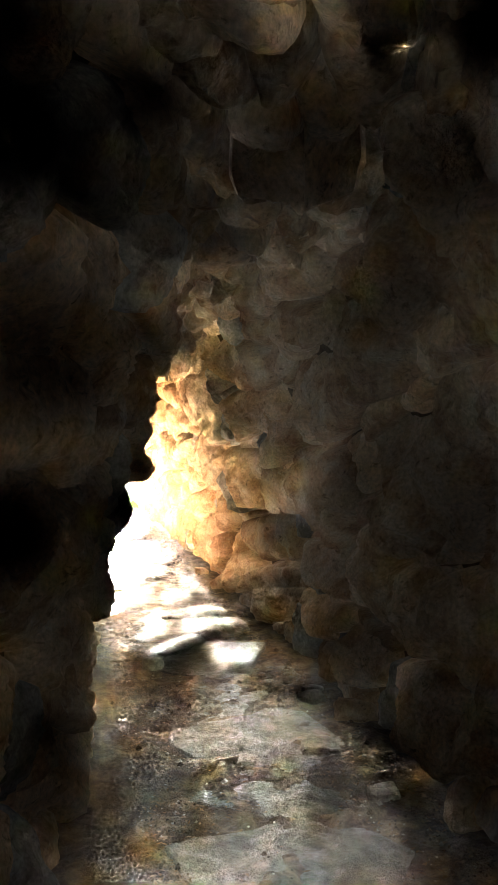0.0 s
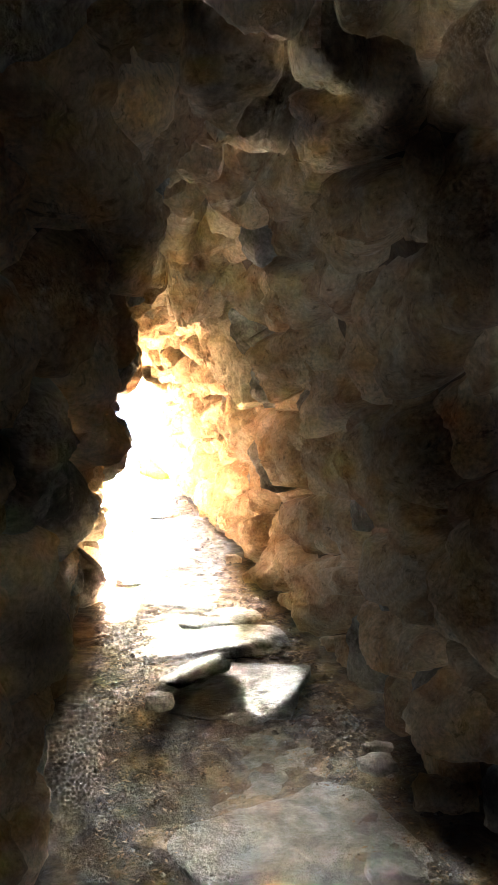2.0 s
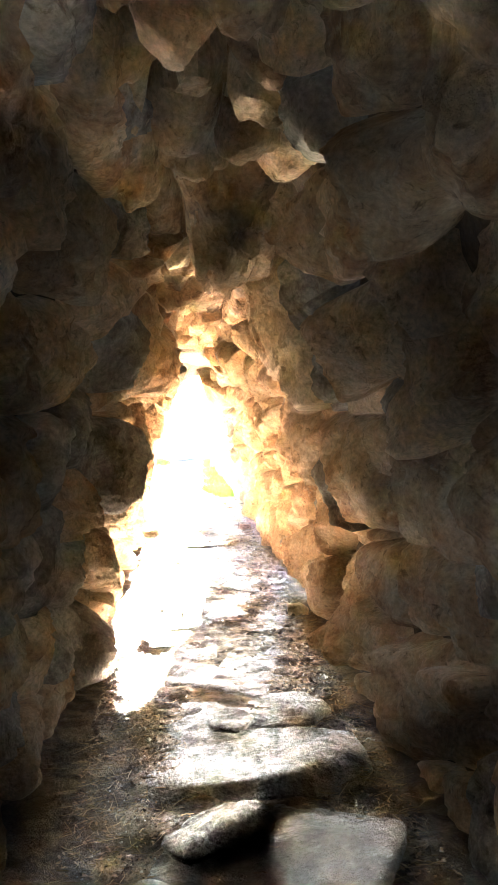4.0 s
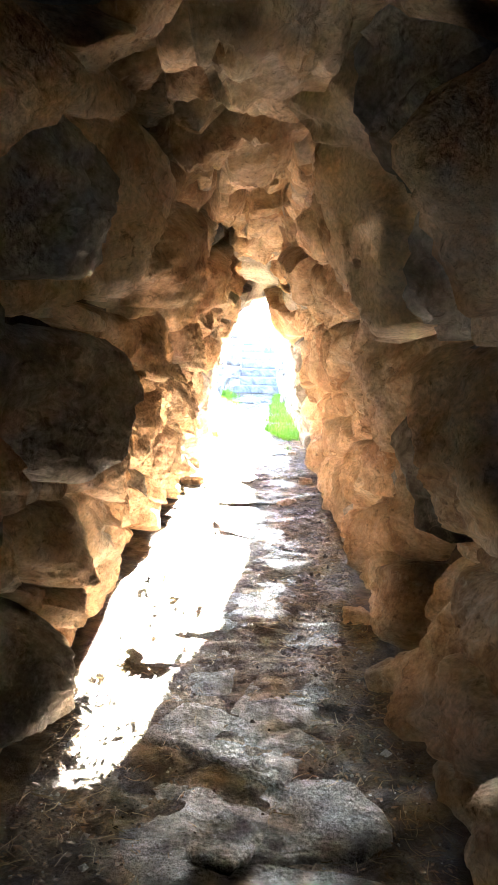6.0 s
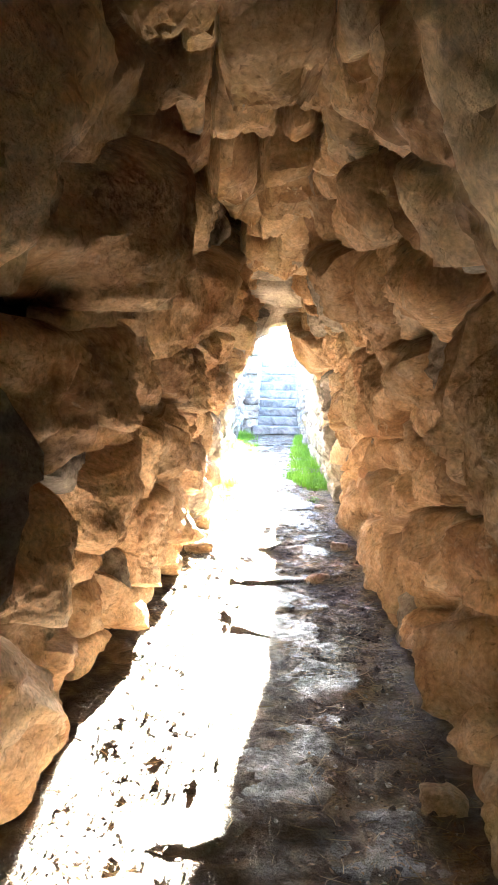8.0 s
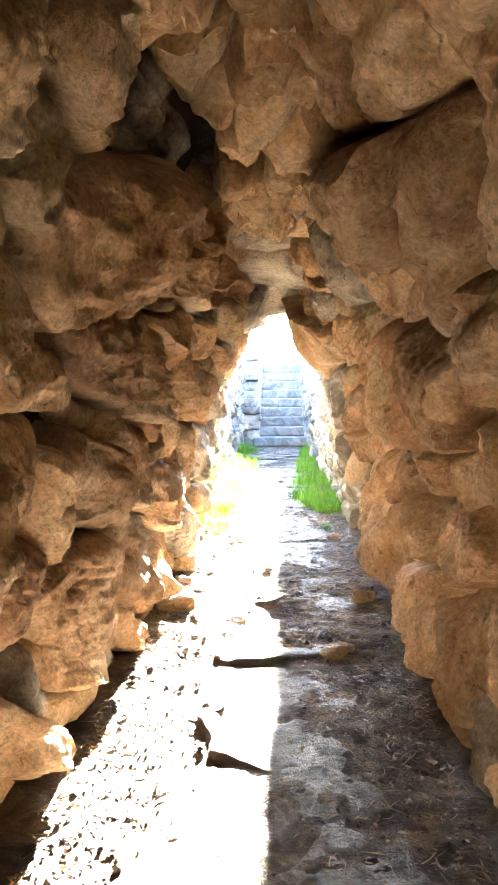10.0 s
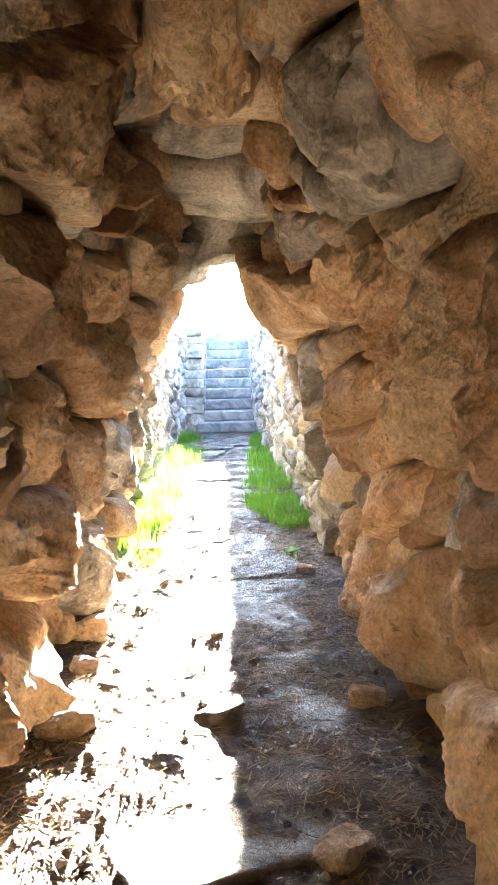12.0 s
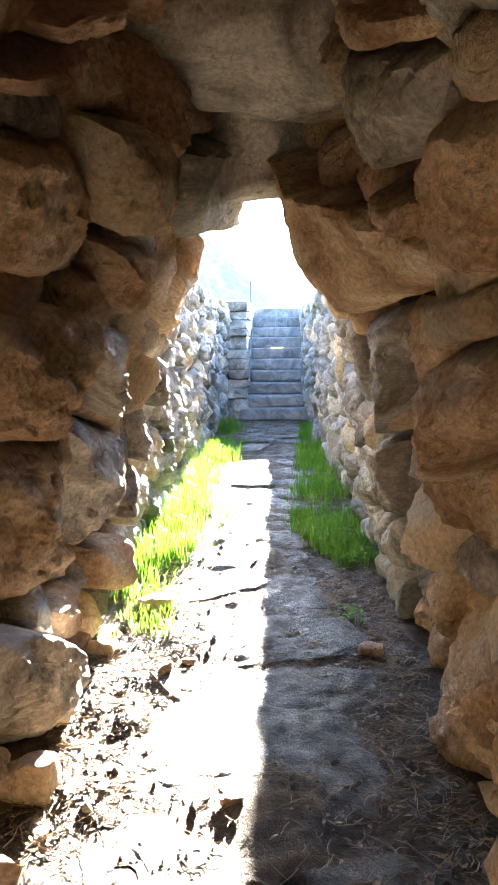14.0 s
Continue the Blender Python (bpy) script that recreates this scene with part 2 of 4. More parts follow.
def stone_form(side, corners, out, depth, seed, rough=1.0, tip=0.2, joint=0.006):
    """A split stone set in a wall: its outline fits its neighbours, its face breaks in a few planes and layers, its edges are worn."""
    rng = np.random.default_rng(seed)
    c = np.array(corners, float)
    size = min(np.ptp(c[:, 0]), np.ptp(c[:, 1]))
    big = max(np.ptp(c[:, 0]), np.ptp(c[:, 1]))
    segs, rings = (56, 18) if big > 0.55 else (40, 12) if big > 0.3 else (24, 7) if big > 0.16 else (14, 4)
    turns = np.arange(segs) / segs * 2 * np.pi
    mid, reach, d = outline(c, turns)
    reach = 0.12 * np.roll(reach, 1) + 0.76 * reach + 0.12 * np.roll(reach, -1)
    reach = reach * (1 + 0.05 * fbm(np.stack([d[:, 0] * 2.5, d[:, 1] * 2.5, 0 * turns], -1), seed, 3)) - joint
    rho = np.concatenate([np.linspace(0, 1, rings + 1)[1:] ** 0.85, (1.0, 0.97, 0.86)])
    back = np.concatenate([np.zeros(rings), (0.12, 0.45, 1.0)]) * depth
    yz = (mid + rho[:, None, None] * (reach[:, None] * d)[None]).reshape(-1, 2)
    yz = np.concatenate([yz, mid[None]])
    r = np.concatenate([np.repeat(rho, segs), (0,)])
    deep = np.concatenate([np.repeat(back, segs), (0,)])
    front = deep == 0
    u, v = np.concatenate([np.tile(d, (len(rho), 1)) * np.repeat(rho, segs)[:, None], ((0, 0),)]).T
    worn = np.clip((r - 0.83) / 0.17, 0, 1) ** 1.6
    lie = min(size, 0.6)
    deep = deep - out + rng.uniform(-tip, tip) * lie * u + rng.uniform(-0.05, 0.16) * lie * v + rough * 0.27 * lie * -facets(u * 1.1, v * 1.1, rng, 7) - 0.03 * min(1, size * 3) + 0.17 * lie * worn
    pts = wall_point(side, yz[:, 0], yz[:, 1], deep)
    k = np.minimum(1, size * 3) * rough
    # bedding layers that break the face in small steps, and coarse pits
    tilt = rng.normal(0, 0.35, 3) + (0, 0, 1)
    bed = pts @ tilt * rng.uniform(9, 15) + 0.7 * fbm(pts * 3.5, seed + 60, 3)
    step = np.abs((bed % 1) - 0.5) * 2
    lump = fbm(pts * (2.4 / max(size, 0.14)), seed * 3, 4, 0.55)
    ridge = np.abs(fbm(pts * np.array((11, 9, 14)), seed + 90, 4, 0.6))
    push = k * (0.011 * (step ** 3) + 0.05 * lie * lump + 0.028 * ridge + 0.006 * fbm(pts * 34, seed + 33, 2)) * np.where(front, 1, 0.5)
    if side:
        pts[:, 0] += side * push
        pts[:, 2] += 0.3 * push
    else:
        pts[:, 2] += push
    last = len(pts) - 1
    faces = [(last, j, (j + 1) % segs) for j in range(segs)]
    for i in range(len(rho) - 1):
        faces += [(i * segs + j, (i + 1) * segs + j, (i + 1) * segs + (j + 1) % segs, i * segs + (j + 1) % segs) for j in range(segs)]
    return pts, faces if side <= 0 else [f[::-1] for f in faces]


def backing(name, side, y0, y1, z1, label):
    """The mass behind the facing stones."""
    ys, zs = np.arange(y0, y1 + 0.05, 0.1), np.linspace(-0.1, z1, 26)
    inner = np.array([wall_point(side, y, zs, 0.16) for y in ys])
    inner[:, :, 0] += 0.05 * fbm(inner.reshape(-1, 3) * 4, 40 + side, 3).reshape(inner.shape[:2])
    outer = inner.copy()
    outer[:, :, 0] = np.where(side < 0, np.minimum(inner[:, :, 0] - 0.5, -0.6), np.maximum(inner[:, :, 0] + 0.5, 2.4))
    if side < 0:
        outer[:, :, 0] -= 0.3 * np.maximum(3.55 - outer[:, :, 1], 0)
    outer[:, :, 2] = zs
    rows, cols = len(ys), len(zs)
    pts = np.concatenate([inner.reshape(-1, 3), outer.reshape(-1, 3)])
    faces, m = [], rows * cols
    for i in range(rows - 1):
        for j in range(cols - 1):
            a, b, c, d = i * cols + j, (i + 1) * cols + j, (i + 1) * cols + j + 1, i * cols + j + 1
            faces += [(a, b, c, d), (d + m, c + m, b + m, a + m)]
        a, b, t, s = i * cols, (i + 1) * cols, (i + 1) * cols + cols - 1, i * cols + cols - 1
        faces += [(a + m, b + m, b, a), (s, t, t + m, s + m)]
    for j in range(cols - 1):
        a, e = j, (rows - 1) * cols + j
        faces += [(a, a + 1, a + 1 + m, a + m), (e + m, e + m + 1, e + 1, e)]
    ob = new(name, mesh_of(name, pts, faces, BACKING))
    return tagged(ob, label, "wall", kind="structure")


def hull(p):
    """The convex outline of points in a plane."""
    p = sorted(map(tuple, p))

    def half(points):
        h = []
        for q in points:
            while len(h) > 1 and (h[-1][0] - h[-2][0]) * (q[1] - h[-2][1]) - (h[-1][1] - h[-2][1]) * (q[0] - h[-2][0]) <= 0:
                h.pop()
            h.append(q)
        return h[:-1]
    return half(p) + half(p[::-1])


class Rubble:
    """A stretch of wall (or of roof, side 0): it takes the known stones, then fits others between them."""
    CELL = 0.03

    def __init__(self, side, wall, y0, y1, z0, z1, seed):
        self.side, self.wall, self.y0, self.z0, self.seed = side, wall, y0, z0, seed
        self.taken = np.zeros((int((y1 - y0) / self.CELL), int((z1 - z0) / self.CELL)), bool)
        self.gy, self.gz = np.meshgrid(y0 + self.CELL * (np.arange(self.taken.shape[0]) + 0.5), z0 + self.CELL * (np.arange(self.taken.shape[1]) + 0.5), indexing="ij")
        self.points, self.faces, self.count = [], [], 0

    def cover(self, c):
        """Marks the cells inside an outline."""
        c = np.array(c, float)
        odd = np.zeros(self.taken.shape, bool)
        for (ay, az), (by, bz) in zip(c, np.roll(c, -1, 0)):
            if az != bz:
                odd ^= ((self.gz < az) != (self.gz < bz)) & (self.gy < (by - ay) * (self.gz - az) / (bz - az) + ay)
        self.taken |= odd

    def set(self, c, out, mat, depth):
        self.seed += 1
        pts, faces = stone_form(self.side, c, out, depth, self.seed, 1.3 if self.side == 0 else 1.0, 0.4 if self.side == 0 else 0.2)
        if self.wall is None:
            self.faces += [[i + self.count for i in f] for f in faces]
            self.points.append(pts)
            self.count += len(pts)
            return
        pts, place = centred(pts)
        part("stone", mesh_of("stone", pts, faces, mat, crisp=38), self.wall, place=place)

    def stone(self, *yz, out=None, mat=None):
        """A stone that is known, by the corners of its face in turn."""
        c = list(zip(yz[::2], yz[1::2]))
        self.cover(c)
        high = max(yz[1::2]) - min(yz[1::2])
        self.set(c, 0.02 + 0.06 * min(1, high) + 0.015 * (self.seed % 4) if out is None else out, mat or LIMESTONE, 0.24 + 0.2 * high)

    def fill(self, small, large, mats, out=-0.02, flat=1.35):
        rng = np.random.default_rng(self.seed + 17)
        free = np.argwhere(~self.taken)
        where = np.stack([self.gy[~self.taken], self.gz[~self.taken]], -1)
        scaled = where / (flat, 1)
        chosen, gaps = np.zeros((0, 2)), np.zeros(0)
        for k in rng.permutation(len(free)):
            gap = rng.uniform(small, large)
            if len(chosen) == 0 or (((chosen - scaled[k]) ** 2).sum(1) > (np.minimum(gaps, gap)) ** 2).all():
                chosen, gaps = np.concatenate([chosen, scaled[k:k + 1]]), np.append(gaps, gap)
        near = np.concatenate([((scaled[i:i + 2000, None] - chosen[None]) ** 2).sum(2).argmin(1) for i in range(0, len(scaled), 2000)])
        for k in range(len(chosen)):
            own = where[near == k]
            if len(own) < 7 or min(np.ptp(own, 0)) < 0.05:
                continue
            c = np.array(hull(own))
            c = c.mean(0) + (c - c.mean(0)) * (1 + self.CELL / max(np.ptp(c), 0.1))
            self.set(c, out + rng.uniform(-0.03, 0.03), mats[rng.integers(len(mats))], 0.2)


wall_left = backing("wall_left", -1, -1.5, MOUTH, 3.3, "corbelled passage wall of rough ochre limestone boulders")
wall_right = backing("wall_right", 1, -1.5, MOUTH, 3.3, "corbelled passage wall of rough ochre limestone boulders")
cutting_left = backing("wall_cutting_left", -1, MOUTH, HEAD, 1.74, "rubble retaining wall beside the open sunken path")
cutting_right = backing("wall_cutting_right", 1, MOUTH, HEAD, 1.74, "rubble retaining wall beside the open sunken path")

left = Rubble(-1, wall_left, -1.5, MOUTH, 0, 2.4, 1000)
right = Rubble(1, wall_right, -1.5, MOUTH, 0, 2.4, 3000)
roof = Rubble(0, None, -1.6, 11.2, 0.4, 1.5, 6000)
left.stone(5.71, 1.91, 6.21, 2.21, 6.21, 2.12, 6.12, 1.95, 5.92, 1.94)
left.stone(5.72, 1.83, 5.92, 1.92, 6.19, 1.86, 6.34, 1.65, 6.4, 1.54, 5.97, 1.47, mat=GREYSTONE)
left.stone(6.27, 1.47, 6.47, 1.46, 6.67, 1.4, 6.39, 1.39)
left.stone(6.01, 1.38, 6.73, 1.38, 6.82, 1.32, 6.83, 1.12, 6.8, 0.96, 6.64, 0.9, 6.18, 0.97, mat=GREYSTONE)
left.stone(6.29, 0.68, 6.76, 0.48, 6.86, 0.31, 6.9, -0.01, 6.43, 0.08, mat=GREYSTONE)
left.stone(6.16, 1.85, 6.62, 2.03, 7.13, 2, 7.07, 1.74, 6.84, 1.46, 6.55, 1.45)
left.stone(6.33, 0.84, 6.53, 0.87, 7.09, 0.76, 7.07, 0.58, 7.19, 0.35, 6.4, 0.65)
left.stone(6.8, 0.45, 7.12, 0.42, 7.11, 0.24, 6.86, 0.31)
left.stone(6.84, 1.46, 7.23, 1.75, 7.76, 1.96, 7.78, 1.89, 7.77, 1.5, 7.33, 1.4)
left.stone(7.11, 0.98, 7.65, 1.02, 7.87, 0.59, 7.85, 0.57, 7.32, 0.7, 7.22, 0.74)
left.stone(7.22, 0.74, 7.76, 0.55, 8.35, -0.04, 8.11, -0.05, 7.54, 0.05, 7.43, 0.11)
left.stone(7.58, 1.41, 8.18, 1.48, 8.19, 1.22, 8.16, 1.12, 7.64, 1.21)
left.stone(7.98, 0.41, 8.46, 0.43, 8.46, 0.15, 8.22, 0.17)
left.stone(7.85, 1.03, 8.38, 0.95, 8.71, 1.12, 8.73, 0.66, 8.52, 0.59, 8.12, 0.79)
left.stone(8.93, 0.46, 9.28, 0.2, 9.32, 0.03, 9.02, 0.13)
left.stone(8.61, 1.64, 8.99, 1.8, 9.59, 1.96, 9.63, 1.76, 9.54, 1.54, 9.24, 1.35, 8.84, 1.32)
left.stone(8.98, 1.07, 9.35, 1.04, 9.4, 0.76, 9.15, 0.7)
left.stone(8.87, 1.41, 9.73, 1.62, 9.73, 1.6, 9.73, 1.2, 9.71, 1.12, 9.13, 1.22)
left.stone(9.45, 0.73, 9.9, 0.68, 10.11, 0.13, 9.38, 0.3, 9.2, 0.59)
left.stone(9.11, 1.14, 10.01, 0.96, 10.01, 0.61, 9.78, 0.69, 9.24, 0.8)
left.stone(9.21, 0.45, 9.9, 0.49, 9.92, 0.19, 9.91, 0.07, 9.37, 0.23)
left.stone(9.69, 1.71, 9.74, 1.81, 10.23, 1.95, 10.34, 2.09, 10.34, 2.03, 9.91, 1.72)
left.stone(9.66, 1.46, 9.94, 1.5, 10.18, 1.46, 10.3, 1.3, 10.38, 1.13, 10.23, 1.07, 9.87, 1.1)
left.stone(9.69, 1.61, 9.89, 1.73, 10.58, 2.04, 10.59, 2.07, 10.59, 1.93, 10.55, 1.65, 9.99, 1.54, 9.78, 1.55, out=0.14)
left.stone(9.87, 1.1, 10.47, 1.05, 10.58, 1.01, 10.58, 0.8, 10.54, 0.85, 10.34, 0.69, 10.03, 0.74)
left.stone(10.17, 0.32, 10.57, 0.09, 10.46, -0.02, 10.19, 0.11)
left.stone(10.01, 1.64, 10.14, 1.88, 10.81, 2.04, 10.81, 1.79, 10.8, 1.57)
left.stone(9.94, 1.5, 10.49, 1.55, 10.76, 1.63, 10.81, 1.53, 10.81, 1.24, 10.78, 1.12, 10.61, 1.28, 10.19, 1.44)
left.stone(10.03, 0.74, 10.71, 0.61, 11.12, 0.23, 11.04, 0.06, 10.37, 0.23, 10.16, 0.34)
left.stone(10.72, 0.85, 11.51, 0.77, 11.53, 0.34, 11.14, 0.43, 10.68, 0.65)
left.stone(10.38, 0.65, 11.57, 0.36, 11.58, -0.05, 11.33, 0.1, 10.74, 0.06)
left.stone(11.3, 1.75, 11.74, 2.02, 11.75, 1.86, 11.65, 1.81, 11.44, 1.76, mat=REDSTONE)
left.stone(11.22, 1.63, 11.67, 1.88, 11.8, 1.99, 11.81, 1.82, 11.4, 1.65, mat=REDSTONE)
left.stone(11.38, 1.58, 11.58, 1.61, 11.78, 1.61, 11.8, 1.51, 11.75, 1.36, 11.49, 1.35)
left.stone(11.51, 1.29, 11.94, 1.31, 12.05, 1.3, 12.06, 1.07, 11.94, 0.97, 11.63, 1.03)
left.stone(11.75, 1.71, 12.09, 1.77, 12.17, 1.73, 12.16, 1.55, 12.04, 1.5, 11.86, 1.59, mat=PALESTONE)
left.stone(11.63, 1.01, 12.16, 0.94, 12.42, 1.02, 12.53, 0.64, 12.5, 0.48, 12.2, 0.44, 11.8, 0.6)
left.stone(11.81, 0.54, 12.21, 0.38, 12.57, 0.12, 12.49, -0.05, 12.14, 0.03, 11.85, 0.18, mat=GREYSTONE)
left.stone(12.03, 1.47, 12.41, 1.52, 12.43, 1.35, 12.3, 1.3, 12.14, 1.37)
left.stone(12.14, 1.24, 12.62, 1.25, 12.62, 1.04, 12.62, 0.97, 12.4, 1.05, mat=GREYSTONE)
left.stone(12.39, 0.37, 12.77, 0.36, 12.79, 0.21, 12.64, 0.13, 12.47, 0.26)
left.stone(12.35, 1, 13.1, 0.86, 13.11, 0.52, 12.66, 0.5, mat=GREYSTONE)
left.stone(12.37, 1.8, 12.84, 1.92, 13.93, 2.45, 13.93, 1.87, 12.8, 1.53, 12.4, 1.65, mat=GREYSTONE)
left.stone(12.92, 0.43, 13.26, 0.41, 13.3, 0.14, 12.95, 0.24)
left.stone(12.94, 1.38, 13.1, 1.49, 13.47, 1.27, 13.47, 1.18)
right.stone(1.91, 2.45, 1.49, 2.31, 1.74, 1.98, 1.82, 2.07, 1.92, 2.27)
right.stone(2.42, 2.45, 1.95, 2.24, 2.1, 2.04, 2.4, 1.88, 2.54, 2.02, 2.6, 2.14)
right.stone(2.45, 1.79, 2.04, 1.81, 2.63, 1.04, 2.76, 1.16, 2.82, 1.48)
right.stone(2.8, 0.14, 2.66, 0.23, 2.63, -0.04, 2.74, -0.05)
right.stone(2.91, 2.1, 2.56, 2.01, 2.43, 1.86, 2.7, 1.68, 3.09, 1.69)
right.stone(3.02, 0.94, 2.63, 1.02, 2.68, 0.42, 2.83, 0.44, 3, 0.6)
right.stone(3.41, 0.44, 3.09, 0.53, 2.83, 0.44, 2.84, 0.14, 3.13, 0.07, 3.35, 0.19)
right.stone(3.28, 1.6, 2.7, 1.6, 3, 0.92, 3.22, 0.99, 3.43, 1.23)
right.stone(3.6, 0.89, 3, 0.96, 3.05, 0.54, 3.38, 0.45, 3.59, 0.49)
right.stone(3.68, 2.45, 3.39, 2.36, 3.1, 2.17, 3.27, 2.11, 3.63, 2.17, 3.67, 2.42)
right.stone(3.67, 2.2, 3.23, 2.08, 3.21, 1.95, 3.52, 1.92, 3.66, 1.92, 3.68, 2.05)
right.stone(3.85, 1.77, 3.71, 1.91, 3.21, 1.9, 3.12, 1.72, 3.25, 1.59, 3.69, 1.5, 3.84, 1.48, 3.85, 1.57)
right.stone(4, 1.44, 3.58, 1.47, 3.43, 1.47, 3.51, 1.31, 3.86, 1.05, 4.11, 1.19)
right.stone(4.1, 0.84, 3.82, 1.05, 3.5, 1.12, 3.56, 0.51, 3.78, 0.5, 4.04, 0.57)
right.stone(4.13, 0.18, 3.94, 0.49, 3.59, 0.5, 3.57, 0.27, 3.86, 0.14)
right.stone(4.15, 1.13, 3.9, 1.04, 4.1, 0.86, 4.26, 0.9)
right.stone(4.35, 2.45, 3.97, 2.4, 3.81, 2.23, 3.98, 2.12, 4.24, 2.16, 4.27, 2.3)
right.stone(4.33, 0.53, 4.08, 0.56, 3.93, 0.49, 4.23, 0.34)
right.stone(4.62, 0.87, 4.38, 0.88, 4.1, 0.84, 4.11, 0.56, 4.53, 0.56, 4.63, 0.66)
right.stone(4.84, 1.23, 4.37, 1.42, 4.02, 1.41, 4.12, 1.13, 4.33, 0.91, 4.76, 0.97)
right.stone(4.68, 2.1, 4.37, 2, 4.12, 1.87, 4.54, 1.76, 4.69, 1.79, 4.69, 1.94)
right.stone(4.8, 0.25, 4.78, 0.53, 4.38, 0.5, 4.28, 0.28, 4.59, 0.23)
right.stone(4.77, 1.73, 4.61, 1.54, 4.46, 1.46, 4.87, 1.29, 5.17, 1.36)
right.stone(5.3, 0.55, 4.92, 0.63, 5.02, 0.45, 5.28, 0.39)
right.stone(5.49, 0.96, 5.15, 0.96, 4.89, 0.87, 4.92, 0.63, 5.49, 0.57)
right.stone(5.58, 1.41, 5.17, 1.34, 4.88, 1.28, 4.84, 0.96, 5.43, 1.01, 5.59, 1.14)
right.stone(5.65, 1.79, 5.07, 1.76, 5.25, 1.53, 5.66, 1.44, 5.67, 1.6)
right.stone(6.01, 0.03, 5.91, 0.41, 5.34, 0.62, 5.02, 0.42, 5.09, 0.24, 5.84, -0.02)
right.stone(5.62, 1.82, 5.47, 1.81, 5.65, 1.71, 5.68, 1.75, mat=GREYSTONE)
right.stone(6.03, 1.72, 5.88, 1.71, 6.1, 1.43, 6.24, 1.43, 6.23, 1.54, mat=GREYSTONE)
right.stone(6.47, 0.74, 5.81, 0.88, 5.66, 0.55, 6.27, 0.37, 6.48, 0.5)
right.stone(6.58, 1.37, 5.93, 1.36, 5.74, 0.89, 6.47, 0.83, 6.63, 0.98)
right.stone(6.72, 0.35, 6.42, 0.5, 5.95, 0.45, 6.18, 0.18, 6.71, 0.02)
right.stone(6.57, 2.03, 6.21, 1.87, 6.07, 1.73, 6.2, 1.52, 6.18, 1.43, 6.55, 1.38, 6.85, 1.46, 6.91, 1.65, 6.81, 1.84, out=0.13, mat=PALESTONE)
right.stone(6.63, 1.37, 6.11, 1.42, 6.46, 0.8, 6.69, 0.86, 6.8, 1.1, mat=GREYSTONE)
right.stone(6.98, 0.2, 6.67, 0.63, 6.46, 0.77, 6.32, 0.22, 6.61, 0.08, 6.9, 0.05)
right.stone(6.74, 1.85, 6.58, 1.81, 6.78, 1.7, 6.77, 1.76)
right.stone(6.84, 1.95, 6.37, 1.66, 6.59, 1.39, 7.26, 1.42, 7.15, 1.74)
right.stone(7.14, 1.86, 6.92, 1.88, 6.79, 1.83, 6.77, 1.75, 6.86, 1.67, 7.05, 1.76)
right.stone(7.16, 0, 7.07, 0.2, 6.91, 0.25, 6.92, 0.09, 7.15, -0.02)
right.stone(7.41, 1.52, 6.88, 1.43, 6.66, 1.34, 6.89, 1, 7.45, 0.9, 7.64, 1.17)
right.stone(7.32, 1.82, 7.3, 1.81, 7.02, 1.75, 6.86, 1.67, 7.1, 1.54, 7.29, 1.59, 7.32, 1.71)
right.stone(7.39, 0.77, 7.22, 0.92, 7.06, 0.88, 6.74, 0.77, 7.12, 0.54, 7.37, 0.55, 7.38, 0.68)
right.stone(7.76, 0.34, 7.04, 0.57, 6.87, 0.33, 7.51, -0.01)
right.stone(7.6, 1.54, 7.14, 1.54, 7.64, 0.98, 7.74, 1, 7.99, 1.17)
right.stone(8.08, 0.16, 7.74, 0.41, 7.64, 0.25, 8.04, 0.06)
right.stone(8.26, 0.82, 7.66, 0.97, 7.65, 0.67, 8.03, 0.62, 8.23, 0.6)
right.stone(8.36, 0.39, 7.9, 0.63, 7.64, 0.44, 8.08, 0.18, 8.33, 0.22)
right.stone(8.31, 1.82, 7.61, 1.62, 7.61, 1.52, 8.19, 1.38, 8.35, 1.47, 8.36, 1.61)
right.stone(8.38, 1.09, 7.99, 1.17, 7.83, 0.97, 8.26, 0.87, 8.37, 0.84, 8.38, 0.89)
right.stone(8.69, 1.47, 8.42, 1.4, 8.58, 1.17, 8.91, 1.26)
right.stone(8.98, 0.75, 8.57, 0.82, 8.28, 0.58, 8.66, 0.4, 8.96, 0.42)
right.stone(9.1, 0.18, 8.66, 0.4, 8.49, 0.28, 9.07, 0.04)
right.stone(8.86, 1.81, 8.5, 1.73, 8.51, 1.66, 9, 1.35, 9.19, 1.31, 9.34, 1.53, 9.25, 1.74)
right.stone(9.45, 1.3, 9.01, 1.32, 9.3, 1.01, 9.52, 1.01)
right.stone(9.65, 1.73, 9.49, 1.76, 9.32, 1.74, 9.26, 1.7, 9.4, 1.62, 9.56, 1.6, 9.64, 1.65, mat=REDSTONE)
right.stone(9.89, 0.7, 9.22, 0.89, 8.94, 0.75, 9.62, 0.5, 9.88, 0.33, 9.89, 0.38)
right.stone(9.85, 0.48, 9.45, 0.63, 9.39, 0.08, 9.51, 0.07, 9.81, 0.27)
right.stone(9.95, 2.02, 8.91, 1.83, 9.32, 1.6, 9.95, 1.41, 9.95, 1.62)
right.stone(9.66, 1.82, 9.58, 1.78, 9.69, 1.74, 9.73, 1.77)
right.stone(10.08, 1.45, 9.16, 1.39, 9.42, 1, 10.07, 0.91)
right.stone(9.93, 1.72, 9.77, 1.65, 9.5, 1.59, 9.63, 1.49, 9.91, 1.46, 9.93, 1.56)
right.stone(10.4, 0.23, 9.62, 0.5, 9.47, 0.18, 10.39, -0.05)
